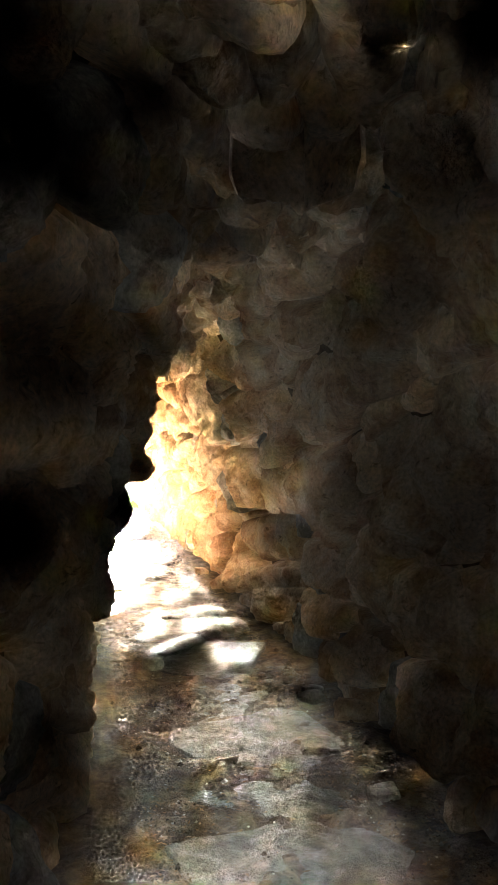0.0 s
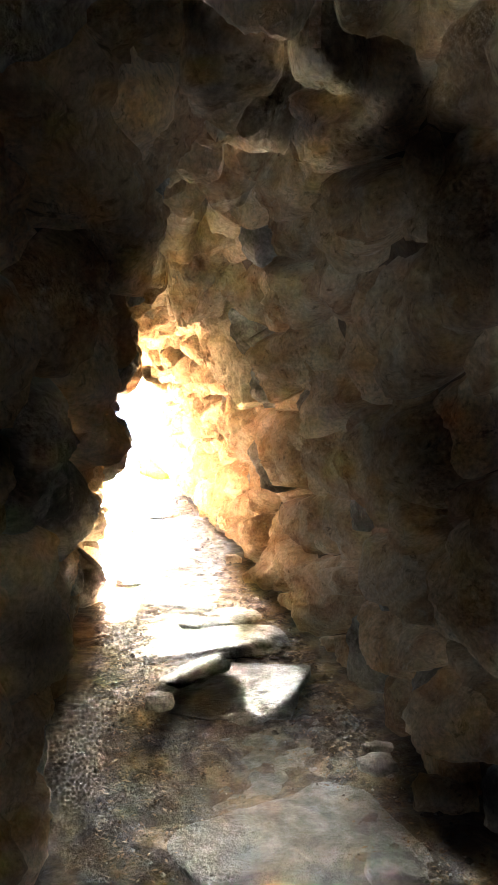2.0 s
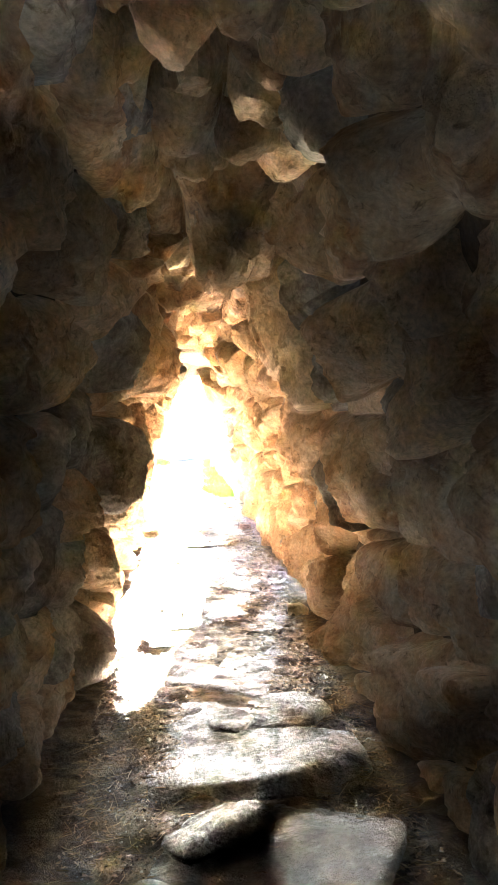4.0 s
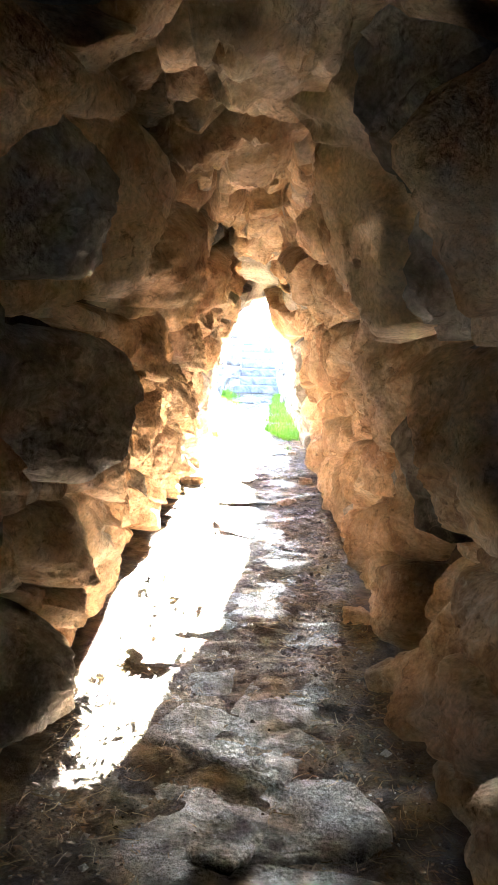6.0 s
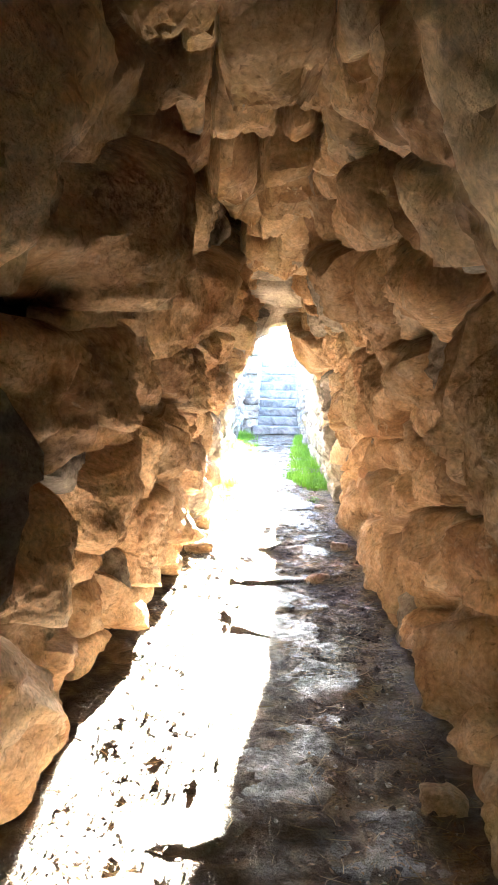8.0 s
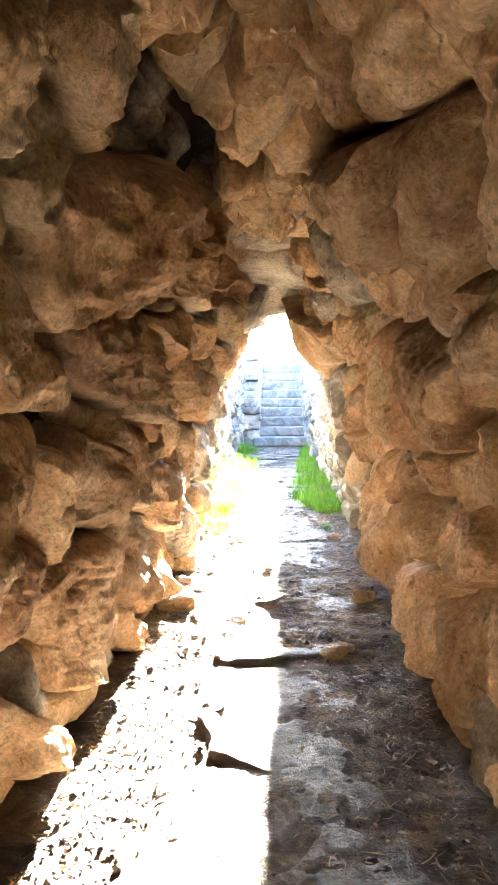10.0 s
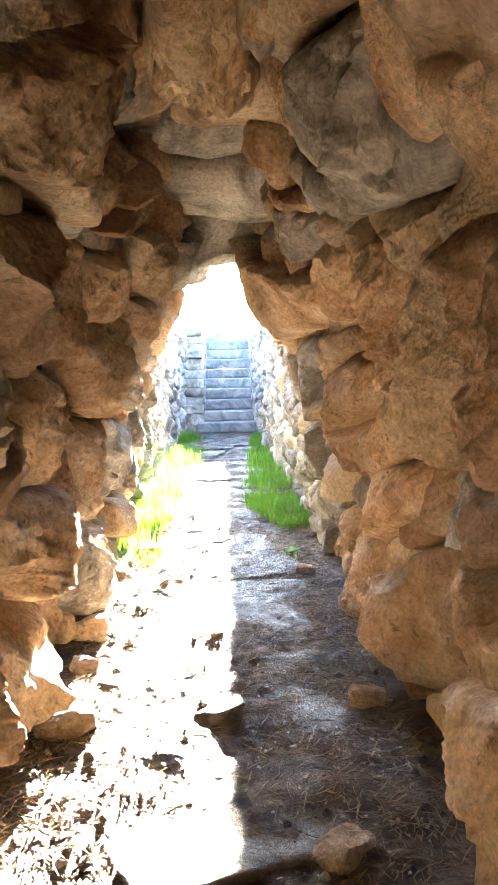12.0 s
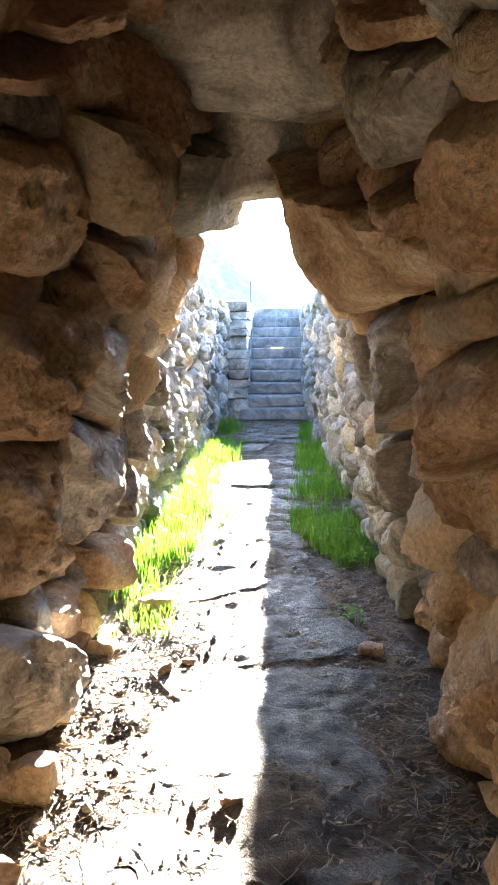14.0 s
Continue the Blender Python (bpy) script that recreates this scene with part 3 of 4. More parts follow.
right.stone(10.2, 1.5, 9.71, 1.39, 10.04, 0.94, 10.43, 0.92, 10.23, 1.2, mat=REDSTONE)
right.stone(10.53, 0.74, 10.08, 0.79, 10.12, 0.5, 10.29, 0.44, 10.57, 0.5)
right.stone(10.47, 0.85, 10.44, 0.89, 10.07, 0.9, 10.21, 0.82, 10.45, 0.7, 10.47, 0.68)
right.stone(10.74, 0.29, 10.55, 0.41, 10.11, 0.47, 10.06, 0.12, 10.43, -0, 10.69, 0.02)
right.stone(10.52, 1.51, 10.27, 1.49, 10.23, 1.2, 10.48, 0.93, 10.7, 0.97, 10.72, 1.23, mat=PALESTONE)
right.stone(10.86, 2.02, 10.09, 1.86, 10.17, 1.75, 10.15, 1.59, 10.31, 1.53, 10.9, 1.59, 10.92, 1.77, 10.93, 1.97, mat=GREYSTONE)
right.stone(11.34, 1.67, 10.63, 1.5, 10.63, 1.41, 10.66, 1.24, 11.21, 1.18, 11.45, 1.22, 11.43, 1.51)
right.stone(11.27, 1.17, 11.19, 1.17, 10.74, 1.01, 10.73, 0.97, 11.25, 0.85, 11.27, 0.99, mat=PALESTONE)
right.stone(11.57, 0.38, 10.99, 0.66, 10.62, 0.59, 10.73, 0.2, 11.23, 0.06, 11.54, 0.09)
right.stone(11.32, 1.71, 11.09, 1.66, 11.26, 1.58, 11.44, 1.63)
right.stone(11.66, 1.94, 11.53, 1.86, 11.28, 1.72, 11.39, 1.71, 11.63, 1.8, 11.66, 1.88)
right.stone(11.49, 1.63, 11.27, 1.58, 11.53, 1.34, 11.68, 1.36, 11.72, 1.47, 11.59, 1.58)
right.stone(11.86, 0.75, 11.12, 0.89, 11.09, 0.72, 11.81, 0.42, 11.87, 0.5)
right.stone(11.84, 1.86, 11.42, 1.7, 11.47, 1.63, 11.61, 1.58, 11.82, 1.61, 11.89, 1.61, 11.9, 1.76, mat=GREYSTONE)
right.stone(11.91, 1.32, 11.56, 1.33, 11.6, 1.23, 11.93, 1.21, mat=PALESTONE)
right.stone(12.06, 1.61, 11.7, 1.52, 11.74, 1.46, 12, 1.49)
right.stone(12.25, 1.19, 11.61, 1.21, 11.7, 1.03, 12.18, 0.83, 12.29, 0.79, 12.3, 0.99)
right.stone(12.47, -0.05, 11.94, 0.39, 11.72, 0.12, 12.44, -0.05)
right.stone(12.71, -0.05, 12.54, 0.45, 12.35, 0.48, 11.87, 0.47, 11.81, 0.13, 12.11, -0.01, 12.65, -0.05, 12.71, -0.05)
right.stone(13.34, 2.25, 12.29, 1.51, 11.96, 1.5, 11.73, 1.37, 11.91, 1.33, 12.7, 1.3, 13.34, 1.92)
right.stone(12.74, 0.74, 12.32, 0.72, 12.35, 0.5, 12.76, 0.46, mat=PALESTONE)
right.stone(13.06, 1.28, 12.26, 1.29, 12.28, 1.19, 12.65, 1.04, 12.98, 0.89, 13.06, 0.82, 13.06, 0.92, mat=GREYSTONE)
right.stone(13.13, 0.86, 12.94, 0.84, 13.13, 0.49, 13.49, 0.52, mat=GREYSTONE)
roof.stone(1.97, 0.56, 2.02, 0.8, 1.71, 0.95, 1.98, 0.93, 2.42, 0.78, 2.32, 0.64)
roof.stone(3.98, 0.64, 3.82, 0.82, 4.22, 0.81, 4.23, 0.72)
roof.stone(5.41, 0.72, 5.5, 0.97, 5.33, 1.24, 6.3, 1.17, 6.29, 0.9)
roof.stone(6.16, 0.82, 6.16, 1.02, 6.33, 1.03, 6.4, 0.86)
roof.stone(6.4, 0.9, 6.46, 1.11, 6.9, 1.16, 6.86, 0.91)
roof.stone(7, 0.66, 6.81, 0.91, 6.91, 1.07, 7.34, 0.99, 7.21, 0.86, 7.41, 0.73)
roof.stone(7.25, 0.85, 7.25, 1.09, 7.59, 1.11, 7.91, 1.09, 7.93, 0.93, 7.85, 0.82)
roof.stone(7.55, 1.11, 7.71, 1.27, 7.75, 1.32, 8.02, 1.32, 7.71, 1.16)
roof.stone(7.73, 0.68, 7.71, 0.8, 8, 0.75, 8.14, 0.62)
roof.stone(7.89, 1.08, 7.94, 1.25, 8.22, 1.32, 8.39, 1.23, 8.46, 1.29, 8.45, 1.15)
roof.stone(8.23, 0.92, 8.23, 1.09, 8.67, 1.11, 8.67, 0.94)
roof.stone(8.53, 0.7, 8.11, 0.81, 8.37, 0.91, 8.93, 0.88, 8.94, 0.64, 8.94, 0.56)
roof.stone(9.5, 0.87, 9.39, 1.05, 9.64, 1.14, 9.9, 0.99, 9.84, 0.87)
roof.stone(9.66, 0.96, 9.49, 1.24, 10.29, 1.34, 10.39, 1.15)
roof.stone(10.02, 0.96, 10.02, 1.11, 10.43, 1.2, 10.55, 1.09, 10.43, 0.98)
roof.stone(10.28, 1.13, 10.39, 1.21, 10.64, 1.27, 10.64, 1.2)
roof.stone(10.21, 0.76, 10.2, 0.93, 10.79, 0.93, 10.79, 0.68)
roof.stone(10.63, 0.83, 10.64, 0.95, 10.84, 1.09, 11.37, 1.16, 11.55, 1.09, 11.55, 0.93, 11.42, 0.82, 11.07, 0.76)
left.cover([(9.7, 1.98), (10.45, 1.98), (10.45, 2.4), (9.7, 2.4)])      # hollows under the roof
roof.cover([(9.5, 0.45), (10.5, 0.45), (10.5, 0.8), (9.5, 0.8)])
roof.cover([(5.75, 1.05), (6.4, 1.05), (6.4, 1.4), (5.75, 1.4)])
MIX = [LIMESTONE] * 9 + [GREYSTONE, GREYSTONE, REDSTONE, PALESTONE]
for rubble in (left, right):
    rubble.fill(0.22, 0.55, MIX)
roof.fill(0.16, 0.42, MIX, 0.0, 1.0)
for side, wall, seed in ((-1, cutting_left, 5000), (1, cutting_right, 7000)):
    cut = Rubble(side, wall, MOUTH, HEAD, 0, 1.72, seed)
    # mostly grey stone: the cutting's blue-grey shade is put into the colour
    cut.fill(0.17, 0.42, [GREYSTONE, GREYSTONE, GREYSTONE, GREYSTONE, GREYSTONE, PALESTONE], 0.0)


# ---- ceiling ----
def ceiling():
    """Roof blocks wedged across the passage, in one mesh, with the earth above them."""
    rng = np.random.default_rng(77)
    pts, faces = [], []

    grey = []

    def block(c, half, turn, seed, n=11, rough=0.045, lintel=False):
        p, quads = rock_form(n, seed, 9, 12, 0.2)
        q = (p * half) @ np.array(Euler(turn).to_matrix()).T + c
        for axis in range(3):
            q[:, axis] += rough * fbm(q * 4 + axis * 9, 300 + seed, 5, 0.55)
        b = sum(map(len, pts))
        faces.extend([i + b for i in f] for f in quads)
        grey.extend([int(lintel)] * len(quads))
        pts.append(q)

    pts.append(np.concatenate(roof.points))
    faces.extend(roof.faces)
    grey.extend([0] * len(roof.faces))
    # a second layer that closes the gaps
    for k, y in enumerate(np.arange(-1.4, 11.0, 0.6)):
        block((0.93 - 0.27 * max(2.4 - y, 0), y, roof_z(y) + (0.5 if not (9.3 < y < 10.8 or 5.4 < y < 6.6) else 0.85)), (0.85, 0.42, 0.2), (0, 0, rng.normal(0, 0.1)), 900 + k)
    # the blocks before the mouth, then its lintels, greyed for the skylight they catch
    block((0.62, 11.3, 2.2), (0.26, 0.3, 0.2), (0.2, -0.3, 0.2), 702, 14)
    block((1.1, 11.4, 2.25), (0.4, 0.3, 0.2), (0.1, 0.1, 0.2), 701, 14)
    block((0.95, 11.85, 2.3), (0.6, 0.36, 0.22), (-0.1, 0.0, 0.05), 703, 14, lintel=True)
    block((0.94, 12.4, 2.12), (0.6, 0.34, 0.24), (-0.25, 0.05, 0.1), 704, 14, lintel=True)
    block((0.98, 12.95, 1.93), (0.62, 0.26, 0.2), (-0.1, -0.03, -0.05), 705, 14, lintel=True)
    block((0.95, 13.1, 2.35), (0.9, 0.3, 0.25), (0, 0, 0), 707, 14, lintel=True)
    top = np.array([(-2.6, -1.6, 3.5), (3, -1.6, 3.5), (3, MOUTH, 3.2), (-2.6, MOUTH, 3.2)])
    top = np.concatenate([top, top - (0, 0, 0.25)])
    b = sum(map(len, pts))
    faces.extend([b + i for i in f] for f in ((0, 1, 2, 3), (7, 6, 5, 4), (0, 4, 5, 1), (1, 5, 6, 2), (2, 6, 7, 3), (3, 7, 4, 0)))
    pts.append(top)
    me = mesh_of("ceiling", np.concatenate(pts), faces, CEILSTONE, crisp=32)
    me.materials.append(GREYSTONE)
    me.polygons.foreach_set("material_index", grey + [0] * 6)
    ob = new("ceiling", me)
    tagged(ob, "ceiling of wedged rough limestone roof blocks", "ceiling", kind="structure")


ceiling()

# the passage's closed end behind the start
wall_back = tagged(new("wall_back", mesh_of("wall_back", [(x, y, z) for x in (-2.6, 2.6) for y in (-2.0, -1.44) for z in (-0.1, 3.6)],
                   [(0, 1, 3, 2), (4, 6, 7, 5), (0, 4, 5, 1), (2, 3, 7, 6), (0, 2, 6, 4), (1, 5, 7, 3)], BACKING, False)),
                   "dark earth and rubble end of the passage", "wall", kind="structure")


# unseen block from the mouth up to the ground above, added against light leaks
wall_mouth = tagged(new("wall_mouth", mesh_of("wall_mouth", [(x, y, z) for x in (-0.7, 2.5) for y in (13.2, 13.45) for z in (2.0, 3.3)],
                    [(0, 1, 3, 2), (4, 6, 7, 5), (0, 4, 5, 1), (2, 3, 7, 6), (0, 2, 6, 4), (1, 5, 7, 3)], GREYSTONE, False)),
                    "unseen block above the mouth of the passage, added to stop light leaks", "wall", kind="structure")


# ---- floor and ground ----
def floor_z(x, y):
    x, y = np.asarray(x, float), np.asarray(y, float)
    p = np.stack([x, y, 0 * x], -1).reshape(-1, 3)
    h = 0.018 * fbm(p * 1.2, 5, 2) + 0.008 * fbm(p * 10, 6, 5, 0.62)
    deep = np.clip((6.5 - y) / 1.5, 0, 1) * (0.014 * fbm(p * 5, 16, 5, 0.6)).reshape(x.shape)
    rubbly = np.clip((y - 5.5) / 1.5, 0, 1) * (0.011 * fbm(p * 4.5, 26, 4, 0.6)).reshape(x.shape)
    return h.reshape(x.shape) + deep + rubbly + 0.012 * np.clip((np.abs(x - 0.95) - 0.42) / 0.3, 0, 1) * np.clip(y - 2.5, 0, 1)


def sheet(name, xs, ys, height, mat, label, category):
    gx, gy = np.meshgrid(xs, ys, indexing="ij")
    pts = np.stack([gx, gy, height(gx, gy)], -1).reshape(-1, 3)
    m = len(ys)
    faces = [(i * m + j, (i + 1) * m + j, (i + 1) * m + j + 1, i * m + j + 1) for i in range(len(xs) - 1) for j in range(m - 1)]
    return tagged(new(name, mesh_of(name, pts, faces, mat)), label, category, kind="structure")


floor = sheet("floor", np.arange(-1.3, 2.0, 0.022), np.arange(-1.6, STAIR + 0.6, 0.022), lambda x, y: floor_z(x, y), EARTH,
              "dark trodden earth floor with litter and straw", "floor")


def ground():
    """Open ground above the cutting, rising over the passage, out to the horizon."""
    xs = [-900, -300, -100, -40, -15, -6, -3, -1.5, -0.6, 0.05, 1.8, 2.4, 3.5, 6, 15, 40, 100, 300, 900]
    ys = [-900, -300, -100, -40, -15, -6, -1.8, 3, 8, 11, 12.5, MOUTH + 0.05, 14.5, 16, 18, 20, 22, HEAD, 24.6, 26, 30, 40, 80, 200, 900]
    pts = [(x, y, 1.72 + 1.9 * np.clip((14.2 - y) / 1.5, 0, 1)) for x in xs for y in ys]
    m = len(ys)
    faces = [(i * m + j, (i + 1) * m + j, (i + 1) * m + j + 1, i * m + j + 1) for i in range(len(xs) - 1) for j in range(m - 1)
             if not (xs[i] >= 0.05 and xs[i + 1] <= 1.8 and ys[j] >= MOUTH and ys[j + 1] <= HEAD)]
    tagged(new("ground", mesh_of("ground", pts, faces, MEADOW)), "open grassy ground above the sunken path", "ground", kind="structure")


ground()


# ---- stairs ----
def stairs():
    base = tagged(new("staircase"), "worn grey stone steps climbing out of the sunken path", "stairs", kind="")
    for k in range(10):
        p, quads = rock_form(11, 60 + k, 14, 4, 0.03)
        rise = 0.172
        q = p * (0.56, 0.29, rise / 2) + (1.0, STAIR + 0.29 + 0.29 * k, rise * k + rise / 2)
        q[:, 2] += 0.008 * fbm(q * 6, 80 + k, 3)
        q[:, 1] += 0.012 * fbm(q * 5, 180 + k, 3)
        q, place = centred(q)
        part("step", mesh_of("step", q, quads, STEP), base, place=place)


stairs()

# side walls of the stairs, set in from the cutting's walls
def stair_side(name, side, x):
    base = tagged(new(name), "coursed rubble side wall of the steps", "wall", kind="structure")
    rng = np.random.default_rng(31 + side)
    z, k = 0.0, 0
    while z < 1.62:
        h, y = rng.uniform(0.11, 0.2), STAIR + 0.1 + rng.uniform(-0.08, 0.02)
        while y < HEAD - 0.2:
            long = rng.uniform(0.18, 0.42)
            if z + h > 0.172 * ((y - STAIR) / 0.29):
                p, quads = rock_form(8, 400 + k, 14, 6, 0.1)
                q = p * (0.17, long / 2, h / 2) + (x + side * (0.15 + rng.uniform(-0.015, 0.015)), y + long / 2, z + h / 2)
                q += 0.012 * fbm(q * 9, k, 3)[:, None]
                q, place = centred(q)
                part("stone", mesh_of("stone", q, quads, GREYSTONE, crisp=32), base, place=place)
                k += 1
            y += long
        z += h


stair_side("wall_stair_left", -1, 0.56)
stair_side("wall_stair_right", 1, 1.41)


# ---- floor pieces ----
def flat_stone(name, parent, x, y, sx, sy, sz, turn, seed, mat, sink=0.5, n=8, tip=0.04, block=5.0):
    """A stone bedded in the floor; parent None makes it a loose thing."""
    rng = np.random.default_rng(seed)
    p, quads = rock_form(n, seed, block, 9, 0.2)
    q = (p * (sx, sy, sz)) @ np.array(Euler((rng.normal(0, tip), rng.normal(0, tip), turn)).to_matrix()).T
    for axis in range(3):
        q[:, axis] += (0.2 if axis < 2 else 0.09) * min(sx, sy, sz * 3) * fbm(q * (0.9 / max(min(sx, sy), 0.03)) + axis * 5, seed, 4)
    q[:, 2] += 0.006 * fbm(q * 14, seed + 3, 4, 0.6)
    z = float(floor_z(np.array([x]), np.array([y]))[0])
    place = Matrix.Translation((x, y, z + sz * (1 - 2 * sink)))
    me = mesh_of(name, q, quads, mat, crisp=34)
    if parent is None:
        ob = new(name, me)
        ob.matrix_world = place
        return ob
    return part(name, me, parent, place=place)


def paving():
    rng = np.random.default_rng(12)
    y, k = -0.9, 0
    while y < STAIR - 0.3:
        long = rng.uniform(0.3, 0.62) * (1.35 if y < 6.2 else 1)
        bend = -0.27 * max(2.4 - y, 0)
        two = rng.random() < 0.45 and y > 6.2
        for a in range(2 if two else 1):
            sx = rng.uniform(0.17, 0.25) if two else rng.uniform(0.27, 0.37) + (0.09 if y < 6.2 else 0)
            x = 0.98 + bend + (0 if not two else (a - 0.5) * 0.46) + rng.normal(0, 0.05)
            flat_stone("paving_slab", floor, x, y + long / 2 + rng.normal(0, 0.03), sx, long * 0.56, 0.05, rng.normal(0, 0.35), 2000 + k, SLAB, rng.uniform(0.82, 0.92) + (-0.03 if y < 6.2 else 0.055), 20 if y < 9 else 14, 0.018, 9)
            k += 1
        y += long * 1.02


paving()


def loose(x, y, size, mat, label, flat=0.6, turn=0.0):
    k = int(x * 1000 + y * 77)
    ob = flat_stone("loose_stone", None, x, y, size * 0.9, size * 0.65, size * flat * 0.8, turn, k, mat, 0.25, 11, 0.15, 11.0)
    return tagged(ob, label, "stone", group="loose stones on the floor")


OCHRE, PALE, FLAT = "small ochre limestone lying on the earth floor", "pale squarish limestone block lying by the wall", "flat dark stone lying loose on the floor"
loose(0.42, 11.1, 0.11, LIMESTONE, PALE, 0.6, 0.3)
loose(0.40, 11.62, 0.06, LIMESTONE, OCHRE)
loose(1.26, 10.42, 0.085, LIMESTONE, OCHRE, 0.55, 0.7)
loose(1.46, 11.22, 0.065, LIMESTONE, OCHRE, 0.7)
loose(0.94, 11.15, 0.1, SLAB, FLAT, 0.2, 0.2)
loose(0.48, 13.4, 0.08, LIMESTONE, PALE, 0.55, 0.4)
loose(0.35, 12.9, 0.06, LIMESTONE, OCHRE)
loose(0.30, 12.35, 0.08, LIMESTONE, OCHRE)
loose(1.52, 7.85, 0.08, LIMESTONE, OCHRE, 0.7)
loose(1.55, 7.15, 0.09, LIMESTONE, OCHRE, 0.9)
loose(0.63, 4.95, 0.08, GREYSTONE, "small grey stone lying on the earth floor", 0.6)
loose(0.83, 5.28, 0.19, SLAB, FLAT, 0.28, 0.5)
loose(1.50, 4.3, 0.07, GREYSTONE, OCHRE, 0.4)
loose(1.58, 3.83, 0.12, LIMESTONE, OCHRE, 0.7)
loose(1.44, 4.14, 0.08, GREYSTONE, OCHRE, 0.5)
loose(1.35, 2.95, 0.07, GREYSTONE, OCHRE, 0.6)
loose(1.27, 3.49, 0.11, SLAB, FLAT, 0.35)
loose(0.36, 11.97, 0.09, LIMESTONE, OCHRE, 0.8)
loose(0.92, 11.92, 0.035, REDSTONE, "small reddish stone lying on the paving", 0.4, 0.5)
loose(1.40, 12.9, 0.05, LIMESTONE, OCHRE)
loose(0.59, 7.32, 0.14, SLAB, FLAT, 0.18, 0.3)
loose(0.96, 6.14, 0.11, SLAB, FLAT, 0.3, 1.0)
loose(0.73, 9.79, 0.1, SLAB, FLAT, 0.2, 0.6)
loose(0.62, 12.75, 0.035, REDSTONE, "small reddish stone lying on the paving", 0.7)
loose(0.7, 12.85, 0.03, LIMESTONE, OCHRE)


def scatter(name, count, y0, y1, shape, mat, label, category, edge, seed):
    """Many small bits on the floor in one mesh; edge: how strongly they gather beside the walls."""
    rng = np.random.default_rng(seed)
    pts, faces = [], []
    ys = rng.uniform(y0, y1, count)
    u = rng.uniform(-1, 1, count)
    u = np.sign(u) * np.abs(u) ** (1 / (1 + edge))
    xs = 0.95 + 0.62 * u - 0.27 * np.maximum(2.4 - ys, 0)
    zs = floor_z(xs, ys)
    for x, y, z in zip(xs, ys, zs):
        p, f = shape(rng)
        b = len(pts)
        pts.extend(p + (x, y, z))
        faces.extend([i + b for i in q] for q in f)
    ob = new(name, mesh_of(name, pts, faces, mat, False))
    return tagged(ob, label, category, kind="stuff")


def pebble(rng):
    r = rng.uniform(0.002, 0.008) * (1 + 1.8 * (rng.random() < 0.06))
    p = np.array([(1, 0, 0), (0, 1, 0), (-1, 0, 0), (0, -1, 0), (0, 0, 0.8), (0, 0, -0.6)]) * rng.uniform(0.6, 1.3, (6, 1)) * r + (0, 0, 0.3 * r)
    a = rng.uniform(0, 6.3)
    p[:, :2] = p[:, :2] @ np.array(((math.cos(a), -math.sin(a)), (math.sin(a), math.cos(a))))
    return p, [(0, 1, 4), (1, 2, 4), (2, 3, 4), (3, 0, 4), (1, 0, 5), (2, 1, 5), (3, 2, 5), (0, 3, 5)]


def twig(rng):
    long, r, a = rng.uniform(0.025, 0.09) * (1 + 1.6 * (rng.random() < 0.04)), rng.uniform(0.0006, 0.0014), rng.uniform(0, 6.3)
    d, s = np.array((math.cos(a), math.sin(a), rng.normal(0, 0.08))), np.array((-math.sin(a), math.cos(a), 0))
    mid = d * 0.5 * long + s * rng.normal(0, 0.12) * long
    rows = [np.zeros(3), mid, d * long]
    p = [c + o + (0, 0, 0.006) for c in rows for o in (s * r, -s * r * 0.6 + (0, 0, r), -s * r * 0.6 - (0, 0, r))]
    return np.array(p), [(3 * i + j, 3 * i + (j + 1) % 3, 3 * i + 3 + (j + 1) % 3, 3 * i + 3 + j) for i in range(2) for j in range(3)]


def leaf(rng):
    r, a, c = rng.uniform(0.005, 0.016), rng.uniform(0, 6.3), rng.uniform(-0.3, 0.8)
    p = np.array([(-1, 0, 0), (0, 0.4, c * 0.5), (1, 0, 0.15), (0, -0.4, c * 0.5)]) * r + (0, 0, 0.006)
    p[:, :2] = p[:, :2] @ np.array(((math.cos(a), -math.sin(a)), (math.sin(a), math.cos(a))))
    p[:, 2] += rng.normal(0, 0.25) * p[:, 0]
    return p, [(0, 1, 3), (1, 2, 3)]


scatter("gravel", 9000, -0.5, 14.5, pebble, EARTH, "loose dark grit and pebbles on the earth floor", "gravel", 0.9, 1)
scatter("pale_gravel", 2600, -0.5, 15.0, pebble, GREYSTONE, "pale stone chips strewn over the floor", "gravel", 0.7, 2)
scatter("straw", 3600, 5.0, 14.3, twig, STRAW, "dry straw and twigs strewn along the passage floor", "straw", 1.2, 3)
scatter("dry_grass", 2400, 10.3, 13.7, twig, STRAW, "dry broken grass matted on the earth near the mouth", "straw", 0.7, 5)
scatter("leaf_litter", 11000, -0.5, 14.0, leaf, LEAF, "dry brown leaf litter along the floor's edges", "leaves", 1.3, 4)


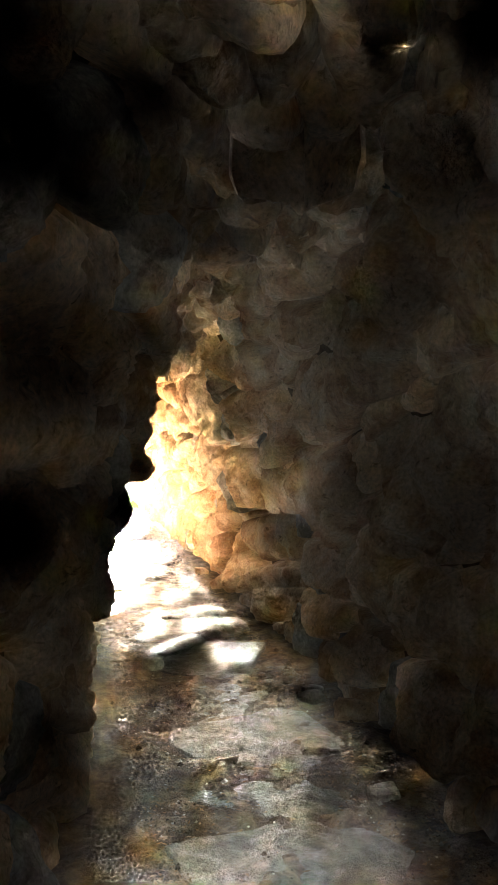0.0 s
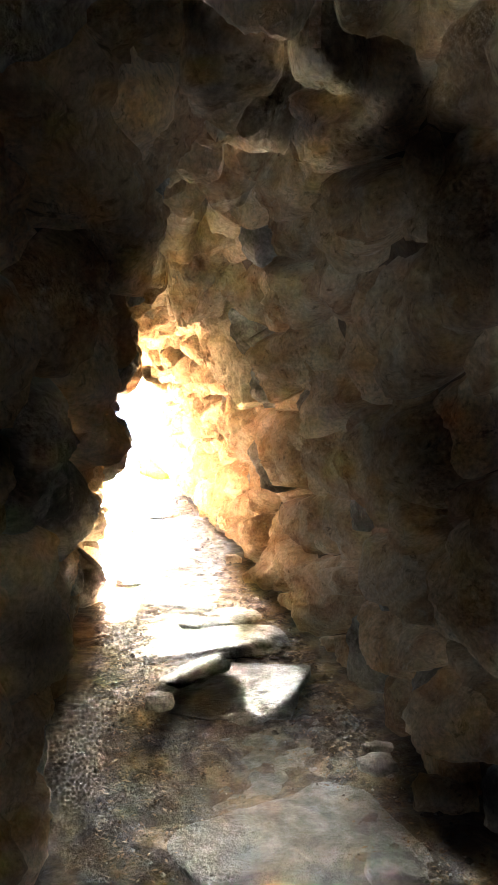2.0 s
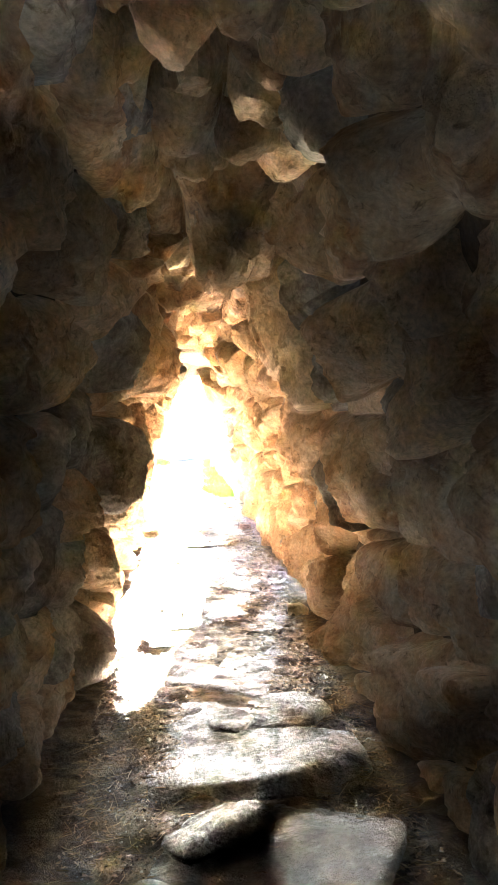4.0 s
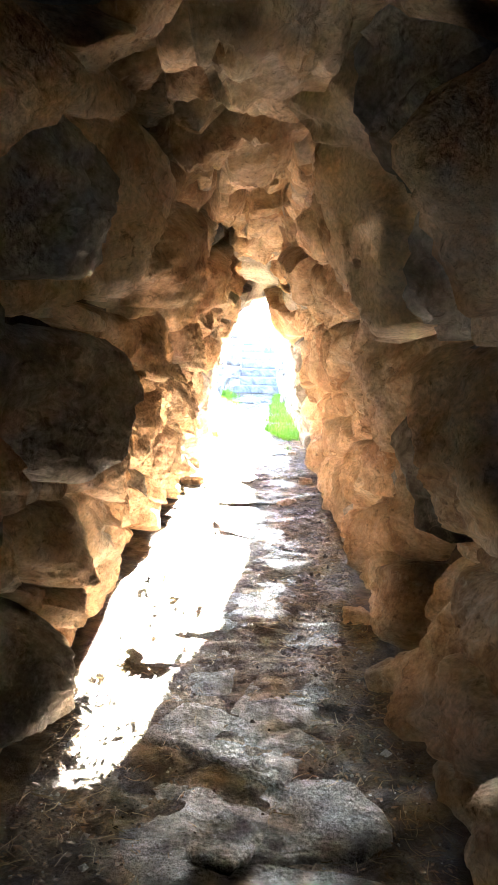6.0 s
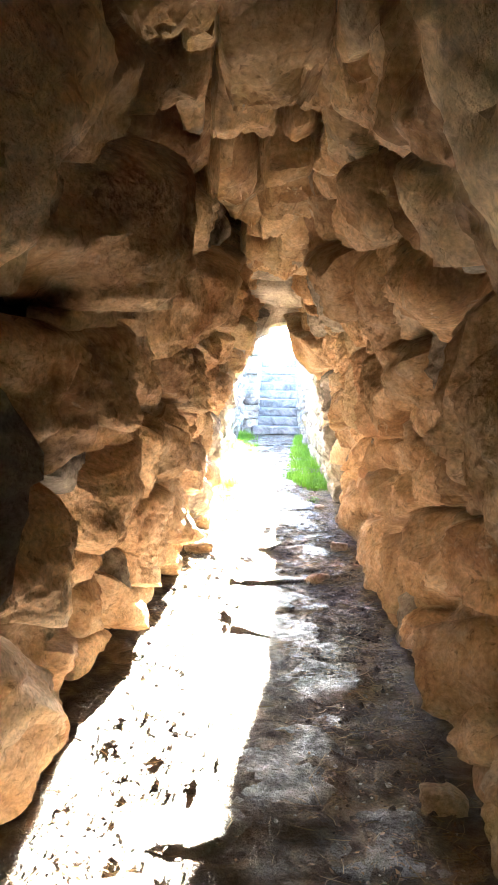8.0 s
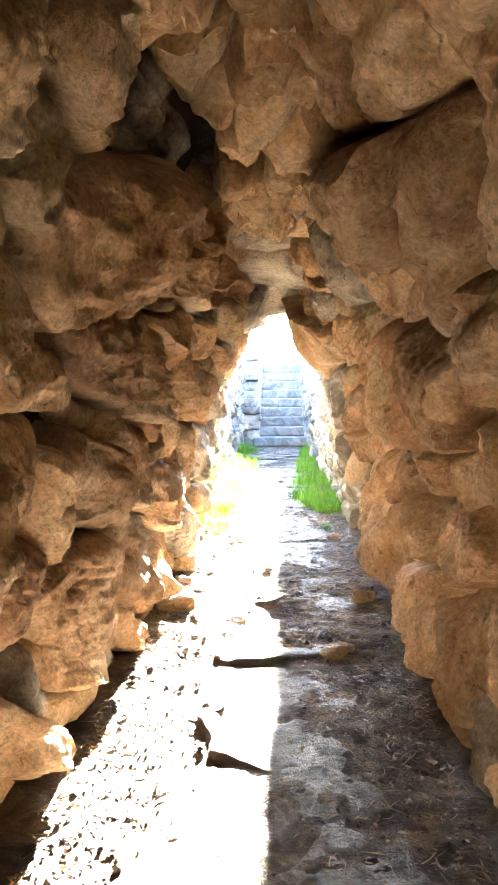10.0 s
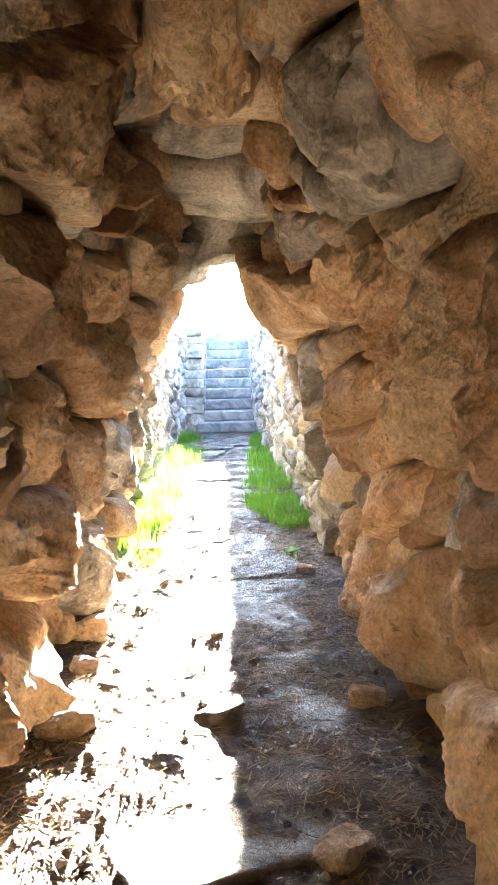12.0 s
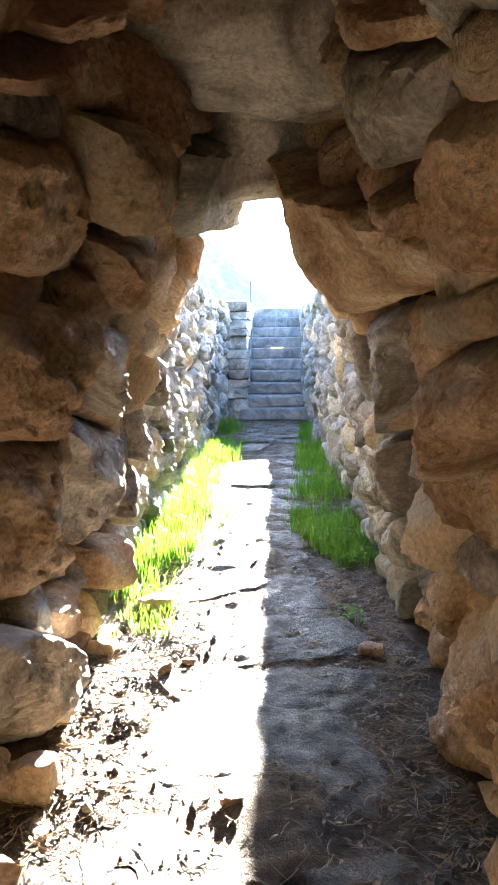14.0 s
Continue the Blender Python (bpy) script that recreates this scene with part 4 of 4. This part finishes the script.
def grass():
    rng = np.random.default_rng(9)
    pts, faces = [], []

    def tuft(x, y, high, spread, blades):
        for _ in range(blades):
            a, lean, h = rng.uniform(0, 6.3), rng.uniform(0.1, 0.7), high * rng.uniform(0.5, 1.2)
            d, w = np.array((math.cos(a), math.sin(a), 0)), rng.uniform(0.0015, 0.003)
            s = np.array((-d[1], d[0], 0)) * w
            root = np.array((x + rng.normal(0, spread), y + rng.normal(0, spread), 0))
            root[2] = 0.02
            b = len(pts)
            m, t = root + d * lean * h * 0.35 + (0, 0, h * 0.6), root + d * lean * h + (0, 0, h * (1 - 0.3 * lean))
            pts.extend([root - s, root + s, m + s * 0.8, m - s * 0.8, t])
            faces.extend([(b, b + 1, b + 2, b + 3), (b + 3, b + 2, b + 4)])
    for _ in range(900):
        y = rng.uniform(13.5, 20.4)
        if lattice(np.array([[y * 2.1, 0.3, 0.0]]), 21)[0] < rng.uniform(-0.7, 0.3):
            continue
        wide = np.interp(y, (13.5, 14.3, 17, 20.4), (0.1, 0.3, 0.3, 0.26))
        tuft(0.27 + abs(rng.normal(0, 0.5)) * wide, y, rng.uniform(0.05, 0.2), 0.035, 16)
    for _ in range(850):
        y = rng.uniform(14.0, 20.4)
        if lattice(np.array([[y * 2.4, 5.3, 0.0]]), 22)[0] < rng.uniform(-0.7, 0.3):
            continue
        wide = np.interp(y, (14, 14.8, 16, 20.4), (0.2, 0.42, 0.4, 0.2))
        tuft(1.56 - rng.uniform(0, 1) * wide, y, rng.uniform(0.05, 0.13), 0.035, 16)
    for _ in range(60):
        tuft(rng.uniform(0.3, 0.6), rng.uniform(13.0, 13.6), 0.06, 0.03, 6)
    for _ in range(160):
        tuft(rng.choice((0.3, 1.56)) + rng.normal(0, 0.04), rng.uniform(20.0, 20.6), 0.1, 0.03, 10)
    ob = new("grass", mesh_of("grass", pts, faces, GRASS, False))
    tagged(ob, "bright green grass growing along both sides of the path", "grass", kind="stuff")


grass()


def clover(x, y, seed):
    """A small leafy weed."""
    rng = np.random.default_rng(seed)
    pts, faces = [], []
    for _ in range(34):
        a, r, h = rng.uniform(0, 6.3), rng.uniform(0, 0.07), rng.uniform(0.015, 0.06)
        for k in range(3):
            d = np.array((math.cos(a + k * 2.1), math.sin(a + k * 2.1), rng.uniform(-0.1, 0.4))) * 0.012
            s = np.array((-d[1], d[0], 0)) * 0.6
            c = np.array((x + r * math.cos(a), y + r * math.sin(a), 0.02 + h))
            b = len(pts)
            pts.extend([c, c + d * 0.6 + s, c + d * 1.2, c + d * 0.6 - s])
            faces.append((b, b + 1, b + 2, b + 3))
        b = len(pts)
        pts.extend([c - (0, 0, h + 0.02), c - (0.002, 0, h + 0.02), c])
        faces.append((b, b + 1, b + 2))
    ob = new("weed", mesh_of("weed", pts, faces, GRASS, False))
    tagged(ob, "small leafy green weed growing from the path's edge", "plant", group="weeds")


for k, (x, y) in enumerate(((1.36, 13.25), (1.42, 14.05), (1.5, 14.2), (1.33, 14.35), (1.22, 14.6), (1.47, 14.6))):
    clover(x, y, 50 + k)


# ---- above the steps ----
def post(x, y, high):
    base = tagged(new("fence_post"), "thin dark iron post at the head of the steps", "post", group="posts above the steps")
    base.location = (x, y, 1.72)
    for name, r, z0, z1 in (("shaft", 0.014, -0.05, high), ("cap", 0.02, high, high + 0.02)):
        bm = bmesh.new()
        bmesh.ops.create_cone(bm, cap_ends=True, segments=10, radius1=r, radius2=r * 0.9, depth=z1 - z0)
        bmesh.ops.translate(bm, verts=bm.verts, vec=(0, 0, (z0 + z1) / 2))
        me = bpy.data.meshes.new(name)
        bm.to_mesh(me)
        me.materials.append(IRON)
        part(name, me, base)


for x, high in ((0.5, 0.58), (1.11, 0.3), (1.33, 0.3)):
    post(x, 24.8, high)


def far_hill():
    xs = np.linspace(-260, 60, 60)
    ridge = 1.7 + 80 * np.exp(-((xs + 80) / 68) ** 2) + 4 * fbm(np.stack([xs / 30, 0 * xs, 0 * xs], -1), 8, 4)
    pts = [(x, 420 + 60 * t, 1.7 + (h - 1.7) * t) for t in np.linspace(0, 1, 8) for x, h in zip(xs, ridge)]
    faces = [(r * 60 + i, r * 60 + i + 1, (r + 1) * 60 + i + 1, (r + 1) * 60 + i) for r in range(7) for i in range(59)]
    tagged(new("backdrop", mesh_of("backdrop", pts, faces, HILL)), "hill far beyond the steps, its haze painted in pale blue-grey", "hill", kind="structure")


far_hill()
